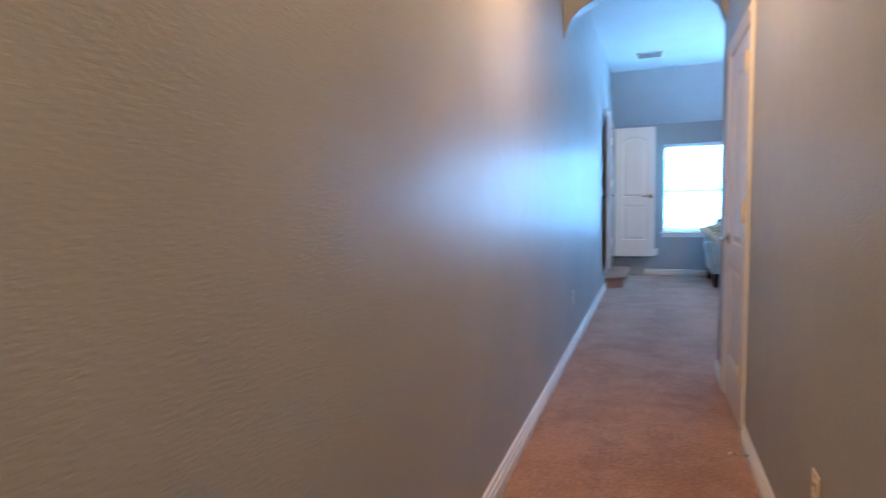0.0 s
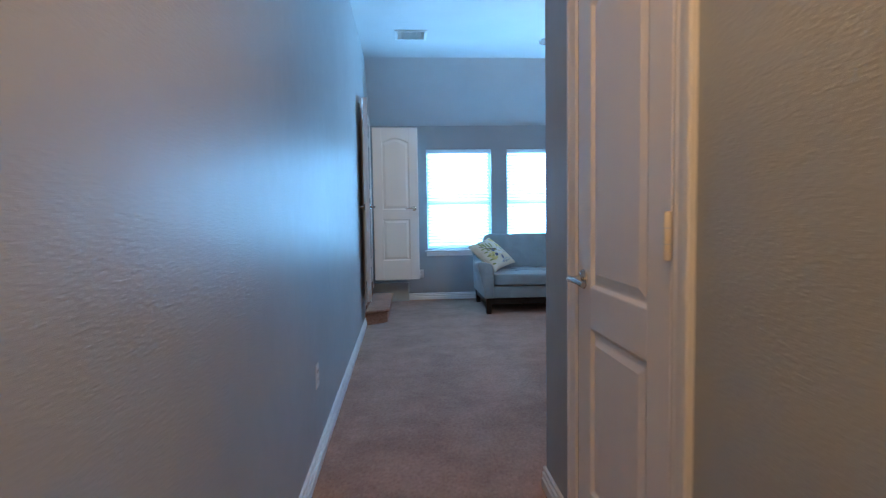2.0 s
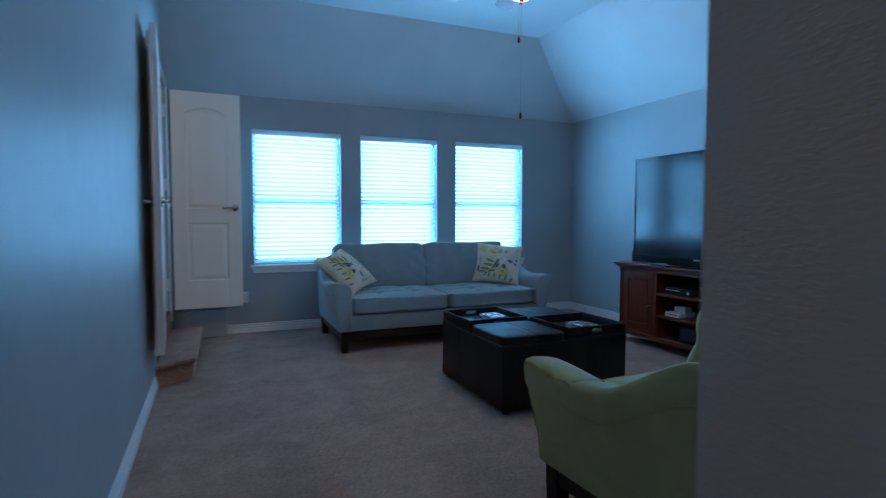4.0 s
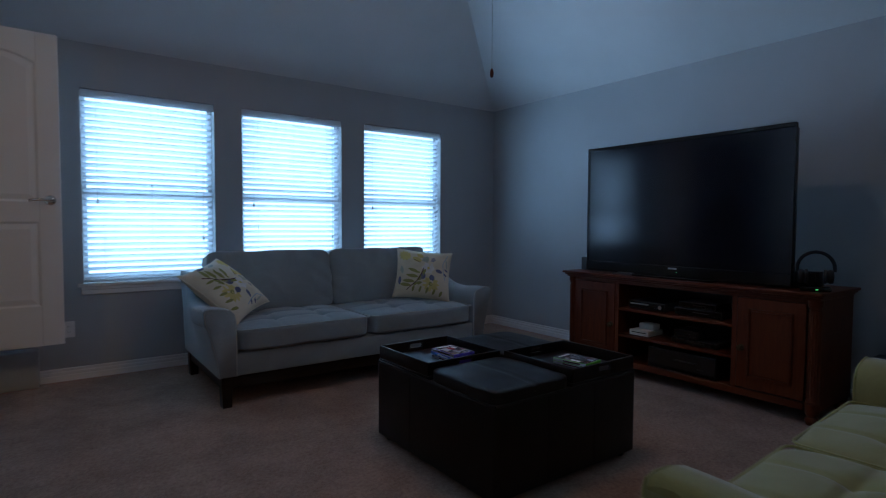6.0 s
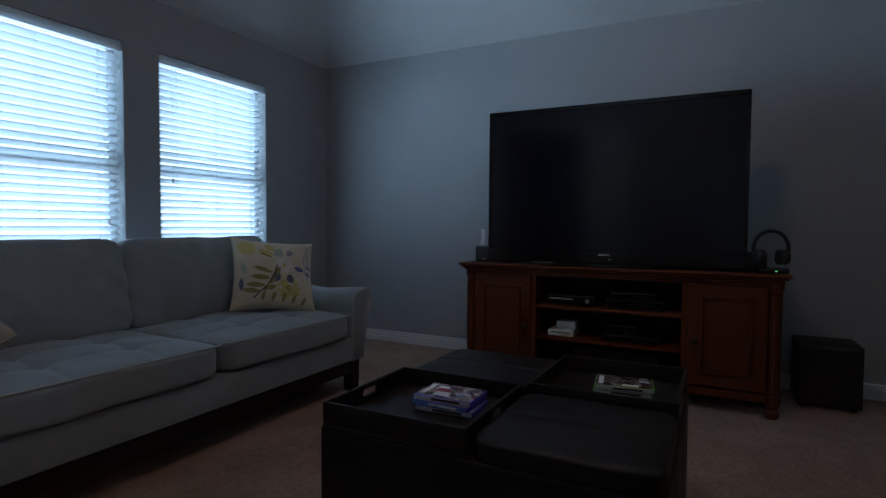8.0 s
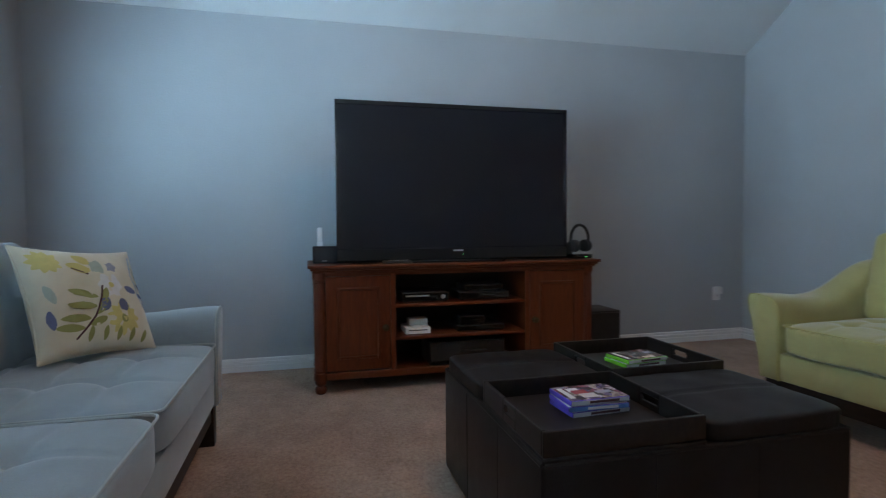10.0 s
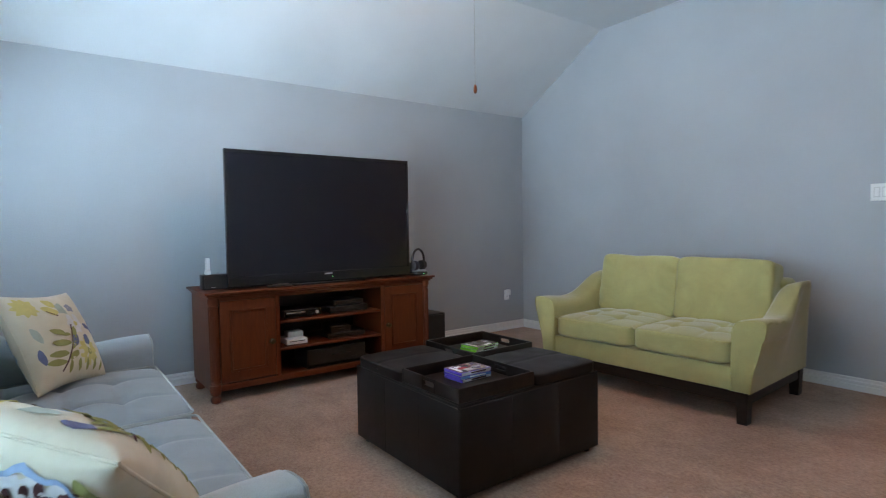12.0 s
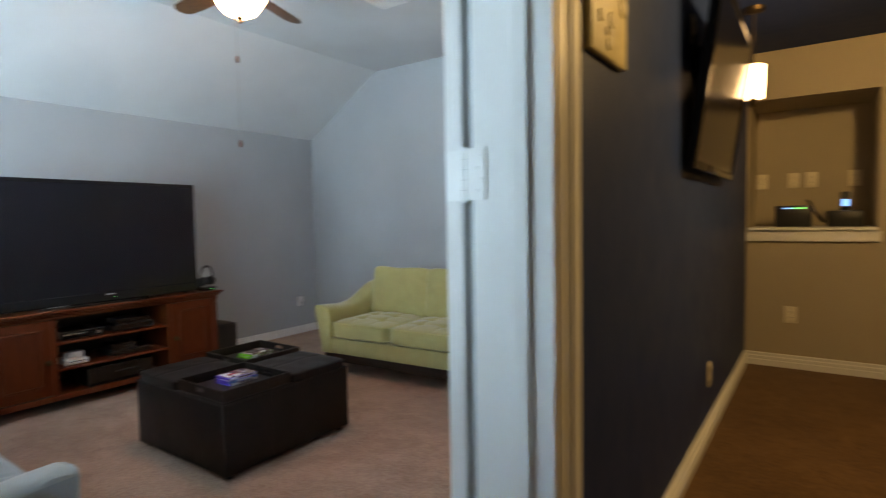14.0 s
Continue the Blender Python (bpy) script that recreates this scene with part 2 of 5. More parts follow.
def box(bm, x0, x1, y0, y1, z0, z1, bevel=0.0, seg=1):
    r = bmesh.ops.create_cube(bm, size=1.0, matrix=Matrix.LocRotScale(((x0 + x1) / 2, (y0 + y1) / 2, (z0 + z1) / 2), None, (x1 - x0, y1 - y0, z1 - z0)))
    if bevel:
        edges = list({e for v in r["verts"] for e in v.link_edges})
        bmesh.ops.bevel(bm, geom=edges, offset=bevel, segments=seg, profile=0.5, affect="EDGES")
    return bm


def boxed(*args, **kw):
    return box(bmesh.new(), *args, **kw)


def turned(bm, profile, centre=(0, 0, 0), n=24, axis="z"):
    """A body of revolution from (radius, height) pairs."""
    rings = []
    for r, h in profile:
        ring = []
        for i in range(n):
            a = 2 * math.pi * i / n
            p = (r * math.cos(a), r * math.sin(a), h)
            if axis == "x":
                p = (h, p[0], p[1])
            elif axis == "y":
                p = (p[0], h, p[1])
            ring.append(bm.verts.new(Vector(centre) + Vector(p)))
        rings.append(ring)
    for a, b in zip(rings, rings[1:]):
        for i in range(n):
            bm.faces.new((a[i], a[(i + 1) % n], b[(i + 1) % n], b[i]))
    bm.faces.new(rings[0][::-1])
    bm.faces.new(rings[-1])
    return bm


def prism(bm, points, axis, a, b):
    """A flat outline drawn out along an axis from a to b. Points are the two other coordinates in order."""
    def at(p, v):
        return {"x": (v, p[0], p[1]), "y": (p[0], v, p[1]), "z": (p[0], p[1], v)}[axis]
    lo = [bm.verts.new(at(p, a)) for p in points]
    hi = [bm.verts.new(at(p, b)) for p in points]
    n = len(points)
    bm.faces.new(lo)
    bm.faces.new(hi[::-1])
    for i in range(n):
        bm.faces.new((lo[i], hi[i], hi[(i + 1) % n], lo[(i + 1) % n]))
    return bm


def tube(bm, pts, r, n=8):
    """A round bar along a line of points."""
    rings = []
    pts = [Vector(p) for p in pts]
    for i, p in enumerate(pts):
        d = (pts[min(i + 1, len(pts) - 1)] - pts[max(i - 1, 0)]).normalized()
        u = d.orthogonal().normalized() if i == 0 else (u - d * u.dot(d)).normalized()
        w = d.cross(u)
        rings.append([bm.verts.new(p + r * (math.cos(2 * math.pi * k / n) * u + math.sin(2 * math.pi * k / n) * w)) for k in range(n)])
    for a, b in zip(rings, rings[1:]):
        for k in range(n):
            bm.faces.new((a[k], a[(k + 1) % n], b[(k + 1) % n], b[k]))
    bm.faces.new(rings[0][::-1])
    bm.faces.new(rings[-1])
    return bm


def soft_block(bm, w, d, h, k=5.0, n=14, shape=None, m=Matrix()):
    """A stuffed block of w x d x h about the origin, rounder for a smaller k. shape moves each point."""
    made = {}

    def vert(p):
        key = tuple(round(c, 6) for c in p)
        if key not in made:
            s = sum(abs(c) ** k for c in p) ** (-1 / k)
            q = Vector((p[0] * s * w / 2, p[1] * s * d / 2, p[2] * s * h / 2))
            if shape:
                q = shape(q)
            made[key] = bm.verts.new(m @ q)
        return made[key]
    g = [-1 + 2 * i / n for i in range(n + 1)]
    for ax in range(3):
        for sgn in (-1, 1):
            for i in range(n):
                for j in range(n):
                    quad = []
                    for a, b in ((0, 0), (1, 0), (1, 1), (0, 1)):
                        p = [0, 0, 0]
                        p[ax], p[(ax + 1) % 3], p[(ax + 2) % 3] = sgn, g[i + a], g[j + b]
                        quad.append(vert(p))
                    if sgn < 0:
                        quad.reverse()
                    bm.faces.new(quad)
    return bm


def mesh_of(name, bm, mat, smooth=None):
    bmesh.ops.recalc_face_normals(bm, faces=bm.faces)
    me = bpy.data.meshes.new(name)
    bm.to_mesh(me)
    bm.free()
    me.materials.append(mat)
    if smooth:
        me.shade_smooth() if smooth is True else me.set_sharp_from_angle(angle=radians(smooth))
    return me


def part(name, bm, mat, parent, label="", smooth=40, m=None):
    """One mesh object under a thing or a part."""
    ob = new(name, mesh_of(name, bm, mat, smooth))
    ob.parent = parent
    if m is not None:
        ob.matrix_basis = m
    if label:
        ob["label"] = label
    return ob


def thing(name, label, category, m=Matrix(), group="", kind=""):
    """An empty at a thing's base, which carries its parts."""
    ob = new(name)
    ob.empty_display_size = 0.1
    ob.matrix_basis = m
    return tagged(ob, label, category, group, kind)


def single(name, bm, mat, label, category, m=Matrix(), group="", smooth=40, kind=""):
    ob = new(name, mesh_of(name, bm, mat, smooth))
    ob.matrix_basis = m
    return tagged(ob, label, category, group, kind)


def structure(name, bm, mat, label, smooth=None):
    return single(name, bm, mat, label, name.split("_")[0], smooth=smooth, kind="structure")


# ---- large structure ----
bm = bmesh.new()
box(bm, -0.155, 0, -1.4, D0, 0, 3.3)                  # left of the double door
box(bm, -0.155, 0, D1, Y_N, 0, 3.3)
box(bm, -0.155, 0, D0, D1, D_TOP, 3.3)
structure("wall_west", bm, M_WALL, "grey-beige painted drywall with hand texture")
bm = bmesh.new()
xs = [0.0] + [v for w in WIN for v in (w, w + WIN_W)] + [X_E]
for i in range(0, 8, 2):
    box(bm, xs[i], xs[i + 1], Y_N, Y_N + 0.16, 0, 2.56)
for w in WIN:
    box(bm, w, w + WIN_W, Y_N, Y_N + 0.16, 0, WIN_Z0 - 0.03)
    box(bm, w, w + WIN_W, Y_N, Y_N + 0.16, WIN_Z1, 2.56)
structure("wall_north", bm, M_WALL, "grey-beige painted wall with three window openings")
structure("wall_east", boxed(X_E, X_E + 0.14, Y_S - 0.12, Y_N + 0.16, 0, 2.56), M_WALL, "grey-beige painted wall behind the television")
structure("wall_south", boxed(X_HALL, X_E, Y_S - 0.12, Y_S, 0, 3.3), M_WALL, "grey-beige painted wall behind the loveseat")
C0, C1, C_TOP = 3.955, 4.635, 2.06                    # closet door opening
bm = bmesh.new()
box(bm, X_HALL, X_HALL + 0.12, -1.4, C0, 0, 2.9)
box(bm, X_HALL, X_HALL + 0.12, C1, Y_S - 0.12, 0, 2.9)
box(bm, X_HALL, X_HALL + 0.12, C0, C1, C_TOP, 2.9)
structure("wall_hall", bm, M_WALL, "grey-beige hall wall with a closet door")
structure("wall_hall_end", boxed(-0.14, X_HALL + 0.12, -1.5, -1.4, 0, 2.9), M_WALL, "grey-beige wall closing the hall")
structure("wall_closet", boxed(X_HALL + 0.7, X_HALL + 0.76, 3.6, 4.9, 0, 2.9), M_WALL, "back wall of the closet")
# arched header between hall and room
SPRING, RISE = 2.36, 0.30
arch = [(0.0, 3.3), (0.0, SPRING)]
for i in range(1, 24):
    u = i / 24
    arch.append((X_HALL * u, SPRING + RISE * math.sqrt(max(0, 1 - (2 * u - 1) ** 2)) ** 0.9))
arch += [(X_HALL, SPRING), (X_HALL, 3.3)]
structure("wall_arch", prism(bmesh.new(), arch, "y", Y_S - 0.12, Y_S), M_WALL, "arched drywall header at the hall's end", smooth=30)
structure("floor", prism(bmesh.new(), [(-0.05, -1.5), (X_HALL + 0.76, -1.5), (X_HALL + 0.76, Y_S - 0.06), (X_E + 0.1, Y_S - 0.06), (X_E + 0.1, Y_N + 0.1), (-0.05, Y_N + 0.1)], "z", -0.1, 0.0), M_CARPET, "tan cut-pile carpet with footprints and vacuum marks")
structure("ceiling_hall", boxed(0, X_HALL, -1.4, Y_S - 0.12, 2.74, 2.84), M_CEIL, "off-white textured hall ceiling")
bm = bmesh.new()
pts = {k: bm.verts.new(p) for k, p in {"a": (0, Y_S, Z_TOP), "b": (X_BRK, Y_S, Z_TOP), "c": (X_BRK, Y_BRK, Z_TOP), "d": (0, Y_BRK, Z_TOP),
                                       "e": (X_E, Y_S, Z_EAVE), "f": (X_E, Y_N, Z_EAVE), "g": (0, Y_N, Z_EAVE)}.items()}
for f in ("abcd", "befc", "dcfg"):
    bm.faces.new([pts[k] for k in f])
ext = bmesh.ops.extrude_face_region(bm, geom=bm.faces[:])
bmesh.ops.translate(bm, vec=(0, 0, 0.12), verts=[v for v in ext["geom"] if isinstance(v, bmesh.types.BMVert)])
structure("ceiling", bm, M_CEIL, "off-white textured ceiling sloping down to the outer walls")

# raised room behind the double door
structure("floor_raised", box(boxed(-3.2, -0.155, 5.30, 10.9, Z_UP - 0.06, Z_UP), -0.155, 0.0, D0, D1, Z_UP - 0.06, Z_UP), M_CARPET_UP, "brown carpet of the raised room")
structure("wall_raised_east", boxed(-0.192, -0.157, 5.42, D0 - 0.02, Z_UP, 2.6), M_DARKWALL, "charcoal blue painted wall")
structure("wall_raised_east_b", boxed(-0.192, -0.157, D1 + 0.02, 10.9, Z_UP, 2.6), M_DARKWALL, "charcoal blue painted wall")
structure("wall_raised_west", boxed(-3.3, -3.2, 5.3, 10.9, Z_UP, 2.6), M_DARKWALL, "charcoal blue painted wall")
structure("wall_raised_north", boxed(-3.2, -0.192, 10.8, 10.9, Z_UP, 2.6), M_DARKWALL, "charcoal blue painted wall")
N0, N1, NZ0, NZ1 = -0.93, -0.20, 1.30, 2.19           # niche
bm = bmesh.new()
box(bm, N1, -0.192, 5.30, 5.42, Z_UP, 2.6)
box(bm, -3.2, N0, 5.30, 5.42, Z_UP, 2.6)
box(bm, N0, N1, 5.30, 5.42, Z_UP, NZ0 - 0.02)
box(bm, N0, N1, 5.30, 5.42, NZ1, 2.6)
structure("wall_raised_south", bm, M_TANWALL, "tan painted wall with a recessed niche")
bm = bmesh.new()
box(bm, N0 - 0.03, N0, 4.86, 5.30, NZ0 - 0.05, NZ1 + 0.03)
box(bm, N1, N1 + 0.03, 4.86, 5.30, NZ0 - 0.05, NZ1 + 0.03)
box(bm, N0, N1, 4.86, 5.30, NZ0 - 0.05, NZ0 - 0.02)
box(bm, N0, N1, 4.86, 5.30, NZ1, NZ1 + 0.03)
box(bm, N0, N1, 4.82, 4.86, NZ0 - 0.05, NZ1 + 0.03)
structure("wall_niche", bm, M_TANWALL, "tan painted niche lining")
structure("ceiling_raised", boxed(-3.2, -0.157, 5.30, 10.9, 2.52, 2.6), M_NAVY, "navy painted ceiling")


# skirting boards: a stepped moulding drawn along a line
def skirting(name, p0, p1, side, z=0.0, h=0.092, mat=M_TRIM):
    a, b = Vector((*p0, z)), Vector((*p1, z))
    d = (b - a).normalized()
    out = Vector((-d.y, d.x, 0)) * side
    prof = [(0, 0), (0.019, 0), (0.019, h * 0.44), (0.012, h * 0.47), (0.012, h * 0.53), (0.016, h * 0.57), (0.016, h * 0.72), (0.008, h * 0.75), (0.008, h * 0.82), (0.011, h * 0.85), (0.011, h * 0.95), (0.006, h), (0, h)]
    bm = bmesh.new()
    lo = [bm.verts.new(a + out * o + Vector((0, 0, k))) for o, k in prof]
    hi = [bm.verts.new(b + out * o + Vector((0, 0, k))) for o, k in prof]
    n = len(prof)
    bm.faces.new(lo)
    bm.faces.new(hi[::-1])
    for i in range(n):
        bm.faces.new((lo[i], hi[i], hi[(i + 1) % n], lo[(i + 1) % n]))
    return single(name, bm, mat, "white stepped wooden skirting along the wall", "baseboard", kind="structure", smooth=None)


skirting("baseboard_west", (0, -1.4), (0, 8.675), -1)
skirting("baseboard_north", (0.50, Y_N), (X_E, Y_N), -1)
skirting("baseboard_east", (X_E, Y_S), (X_E, Y_N), 1)
skirting("baseboard_south", (X_HALL, Y_S), (X_E, Y_S), 1)
skirting("baseboard_hall", (X_HALL, -1.4), (X_HALL, C0 - 0.075), 1)
skirting("baseboard_hall_end", (X_HALL, C1 + 0.075), (X_HALL, Y_S + 0.017), 1)
skirting("baseboard_raised_east", (-0.192, 5.42), (-0.192, D0 - 0.09), 1, Z_UP)
skirting("baseboard_raised_south", (-3.2, 5.42), (-0.192, 5.42), 1, Z_UP)


# door casings: flat board with a raised outer bead, two legs and a head
def casing(name, plane, side, a, b, z0, z1, w=0.075, deep=1.0):
    """A casing on the plane x = plane, round an opening from y = a to b."""
    t = thing(name, "white painted moulded door casing", "trim", kind="structure")
    def leg(y0, y1, outer):
        bm = bmesh.new()
        x = plane
        ys = sorted((y0, y1))
        s = 1 if outer == ys[1] else -1
        i = ys[0] if s > 0 else ys[1]
        prof = [(0, 0), (0.010, 0), (0.012, 0.010), (0.009, 0.016), (0.011, 0.034), (0.014, 0.044), (0.014, 0.05), (0.018, 0.056), (0.018, w - 0.004), (0.014, w), (0, w)]
        prism(bm, [(x + side * o * deep, i + s * d) for o, d in prof], "z", z0, z1 + w)
        return bm
    part("casing_leg", leg(a, a - w, a - w), M_TRIM, t, smooth=None)
    part("casing_leg", leg(b, b + w, b + w), M_TRIM, t, smooth=None)
    prof = [(0, 0), (0.010, 0), (0.012, 0.010), (0.009, 0.016), (0.011, 0.034), (0.014, 0.044), (0.014, 0.05), (0.018, 0.056), (0.018, w - 0.004), (0.014, w), (0, w)]
    part("casing_head", prism(bmesh.new(), [(plane + side * o * deep, z1 + d) for o, d in prof], "y", a, b), M_TRIM, t, smooth=None)
    return t


casing("trim_closet", X_HALL, -1, C0, C1, 0.0, C_TOP)
casing("trim_double_door", 0.0, 1, D0 - 0.05, D1 + 0.012, Z_UP - 0.10, D_TOP, 0.07)
casing("trim_raised_side", -0.192, -1, D0, D1, Z_UP, D_TOP, 0.105, 1.1)
# jambs with stops
bm = bmesh.new()
box(bm, X_HALL + 0.002, X_HALL + 0.118, C0, C0 + 0.016, 0, C_TOP)
box(bm, X_HALL + 0.002, X_HALL + 0.118, C1 - 0.016, C1, 0, C_TOP)
box(bm, X_HALL + 0.002, X_HALL + 0.118, C0 + 0.016, C1 - 0.016, C_TOP - 0.016, C_TOP)
structure("trim_closet_jamb", bm, M_TRIM, "white painted closet door jamb")
bm = bmesh.new()
for y, s in ((D0, 1), (D1, -1)):
    ya, yb = sorted((y, y + s * 0.018))
    box(bm, -0.200, -0.018, ya, yb, Z_UP, D_TOP)
    ya, yb = sorted((y + s * 0.018, y + s * 0.030))
    box(bm, -0.152, -0.112, ya, yb, Z_UP, D_TOP - 0.03, 0.003)
box(bm, -0.200, -0.018, D0 + 0.018, D1 - 0.018, D_TOP - 0.018, D_TOP)
structure("trim_double_jamb", bm, M_TRIM, "white painted double door jamb with stops")
# carpeted step up to the double door
bm = prism(bmesh.new(), [(0.001, 8.71), (0.235, 8.88), (0.255, 10.10), (0.001, 10.10)], "z", 0.0, 0.118)
single("carpeted_step", bm, M_CARPET, "tan carpeted wooden step below the double door", "step")
step = bpy.data.objects["carpeted_step"]
tread = prism(bmesh.new(), [(0.001, 8.675), (0.262, 8.865), (0.288, 10.12), (0.001, 10.12)], "z", 0.118, 0.158)
bmesh.ops.bevel(tread, geom=tread.edges[:], offset=0.016, segments=3, profile=0.5, affect="EDGES")
part("tread", tread, M_CARPET, step, "rounded carpeted nosing")
structure("wall_step_riser", boxed(0.0, 0.012, D0, D1, 0.158, Z_UP - 0.005), M_CARPET, "carpeted riser below the threshold")
structure("wall_step_side", boxed(0.0, 0.50, 10.33, Y_N, 0.0, 0.26, bevel=0.006), M_WALL, "low painted ledge beside the step")

# ---- windows and blinds ----


def window_unit(k, wx):
    t = thing("window_%d" % k, "white vinyl single-hung window with drawn blinds", "window", pose(wx, Y_N, WIN_Z0), kind="structure")
    w, h = WIN_W, WIN_Z1 - WIN_Z0
    fr = bmesh.new()
    box(fr, 0, 0.04, 0.09, 0.15, 0, h, 0.004)
    box(fr, w - 0.04, w, 0.09, 0.15, 0, h, 0.004)
    box(fr, 0.04, w - 0.04, 0.09, 0.15, 0, 0.05, 0.004)
    box(fr, 0.04, w - 0.04, 0.09, 0.15, h - 0.05, h, 0.004)
    part("window_frame", fr, M_VINYL, t)
    part("meeting_rail", boxed(0.04, w - 0.04, 0.085, 0.14, h * 0.465 - 0.028, h * 0.465 + 0.028, bevel=0.004), M_VINYL, t)
    for z0, z1, y in ((0.05, h * 0.465 - 0.028, 0.105), (h * 0.465 + 0.028, h - 0.05, 0.125)):
        p = part("pane", boxed(0.04, w - 0.04, y, y + 0.004, z0, z1), M_GLASS, t)
        p.visible_shadow = False
    part("window_sill", boxed(-0.035, w + 0.035, -0.032, 0.09, -0.028, -0.002, bevel=0.006, seg=2), M_TRIM, t)
    ap = bmesh.new()
    box(ap, -0.015, w + 0.015, -0.016, -0.001, -0.085, -0.028, 0.004)
    box(ap, -0.015, w + 0.015, -0.022, -0.016, -0.050, -0.028, 0.003)
    part("apron", ap, M_TRIM, t)
    return t


def blind(wx, tilt):
    t = thing("window_blind", "white two-inch slatted blind, slats half open", "blind", pose(wx, Y_N, WIN_Z0), group="window blinds")
    w, h = WIN_W, WIN_Z1 - WIN_Z0
    part("valance", boxed(0.004, w - 0.004, 0.004, 0.020, h - 0.062, h - 0.004, bevel=0.004), M_SLAT, t)
    part("headrail", boxed(0.008, w - 0.008, 0.022, 0.075, h - 0.05, h - 0.006), M_VINYL, t)
    bm = bmesh.new()
    arc = [(-0.025, 0.0), (-0.012, 0.0022), (0.0, 0.003), (0.012, 0.0022), (0.025, 0.0)]
    prism(bm, [(y, z) for y, z in arc] + [(y, z - 0.0028) for y, z in reversed(arc)], "x", 0.010, w - 0.010)
    me = mesh_of("slat", bm, M_SLAT, 30)
    pitch, z = 0.0452, 0.055
    rnd = random.Random(int(wx * 100))
    while z < h - 0.08:
        s = new("slat", me)
        s.parent = t
        s.matrix_basis = pose(0, 0.048, z, tilt + rnd.uniform(-1.5, 1.5), rnd.uniform(-0.12, 0.12), 0)
        z += pitch
    part("bottom_rail", boxed(0.010, w - 0.010, 0.022, 0.074, 0.004, 0.022, bevel=0.005), M_SLAT, t)
    for x in (0.14, w / 2, w - 0.14):
        part("ladder_cord", tube(bmesh.new(), [(x, 0.021, 0.02), (x, 0.021, h - 0.05)], 0.0012, 5), M_CORD, t)
    for x, z0 in ((0.10, 0.62), (w - 0.09, 0.34)):
        c = part("pull_cord", tube(bmesh.new(), [(x, 0.012, z0), (x, 0.012, h - 0.06)], 0.0014, 5), M_CORD, t)
        part("tassel", turned(bmesh.new(), [(0.003, 0.03), (0.007, 0.022), (0.008, 0.0), (0.004, -0.006)], (x, 0.012, z0 - 0.03), 10), M_PLASTIC, c)
    return t


for i, wx in enumerate(WIN):
    window_unit(i + 1, wx)
    blind(wx, -31)

# ---- doors ----


def door_leaf(t, w, h, th=0.035):
    """Moulded two-panel leaf with an arched upper panel: width along x from the hinge, thickness along y from 0."""
    st, top, bot = 0.118, 0.135, 0.26
    z_lock, lock = h * 0.402, h * 0.062
    d = 0.012
    slab = bmesh.new()
    box(slab, 0, w, d, th - d, 0, h)                        # core
    for y0, y1 in ((0, d), (th - d, th)):
        box(slab, 0, st, y0, y1, 0, h, 0.002)
        box(slab, w - st, w, y0, y1, 0, h, 0.002)
        box(slab, st, w - st, y0, y1, 0, bot)
        box(slab, st, w - st, y0, y1, z_lock, z_lock + lock)
        rail = [(st, h), (st, h - top - 0.055)]
        for i in range(1, 12):
            u = i / 12
            rail.append((st + (w - 2 * st) * u, h - top - 0.055 * (1 - math.sin(math.pi * u))))
        rail += [(w - st, h - top - 0.055), (w - st, h)]
        prism(slab, rail, "y", y0, y1)
    part("slab", slab, M_DOOR, t, smooth=None)

    def field(z0, z1, arched, y0, y1):
        bm = bmesh.new()
        def outline(inset):
            a, b = st + inset, w - st - inset
            o = [(a, z0 + inset), (b, z0 + inset)]
            if arched:
                for i in range(0, 13):
                    u = 1 - i / 12
                    o.append((a + (b - a) * u, z1 - inset - 0.055 * (1 - math.sin(math.pi * u))))
            else:
                o += [(b, z1 - inset), (a, z1 - inset)]
            return o
        face = y1 + (y1 - y0) * 0.0015 / max(1e-6, abs(y1 - y0))
        rings = [[bm.verts.new((p[0], y, p[1])) for p in outline(k)] for k, y in
                 ((0.0, face), (0.004, face + (y0 - y1) * 0.12), (0.013, y0 + (y1 - y0) * 0.08), (0.017, y0), (0.024, y0 + (y1 - y0) * 0.12), (0.044, y0 + (y1 - y0) * 0.80), (0.050, y1))]
        n = len(rings[0])
        for lo, hi in zip(rings, rings[1:]):
            for i in range(n):
                bm.faces.new((lo[i], lo[(i + 1) % n], hi[(i + 1) % n], hi[i]))
        bm.faces.new(rings[-1])
        return bm
    for y0, y1 in ((d - 0.0005, 0.0015), (th - d + 0.0005, th - 0.0015)):
        part("panel", field(bot, z_lock, False, y0, y1), M_DOOR, t, smooth=None)
        part("panel", field(z_lock + lock, h - top, True, y0, y1), M_DOOR, t, smooth=None)


def lever(t, x, z, y, side, reach):
    """A lever handle on the face at y; side is the way it stands out, reach the way the lever points."""
    hnd = part("door_handle", turned(bmesh.new(), [(0.032, 0), (0.034, 0.004), (0.030, 0.010), (0.016, 0.013), (0.012, 0.016), (0.011, 0.045), (0.013, 0.050)] if side > 0 else
                                     [(0.032, 0), (0.034, -0.004), (0.030, -0.010), (0.016, -0.013), (0.012, -0.016), (0.011, -0.045), (0.013, -0.050)], (x, y, z), 24, "y"),
               M_CHROME, t, "satin nickel lever handle")
    yo = y + side * 0.048
    part("lever", tube(bmesh.new(), [(x - reach * 0.012, yo, z), (x + reach * 0.02, yo, z + 0.002), (x + reach * 0.06, yo + side * 0.004, z + 0.003), (x + reach * 0.10, yo - side * 0.002, z - 0.002), (x + reach * 0.112, yo - side * 0.006, z - 0.006)], 0.0095, 12), M_CHROME, hnd)


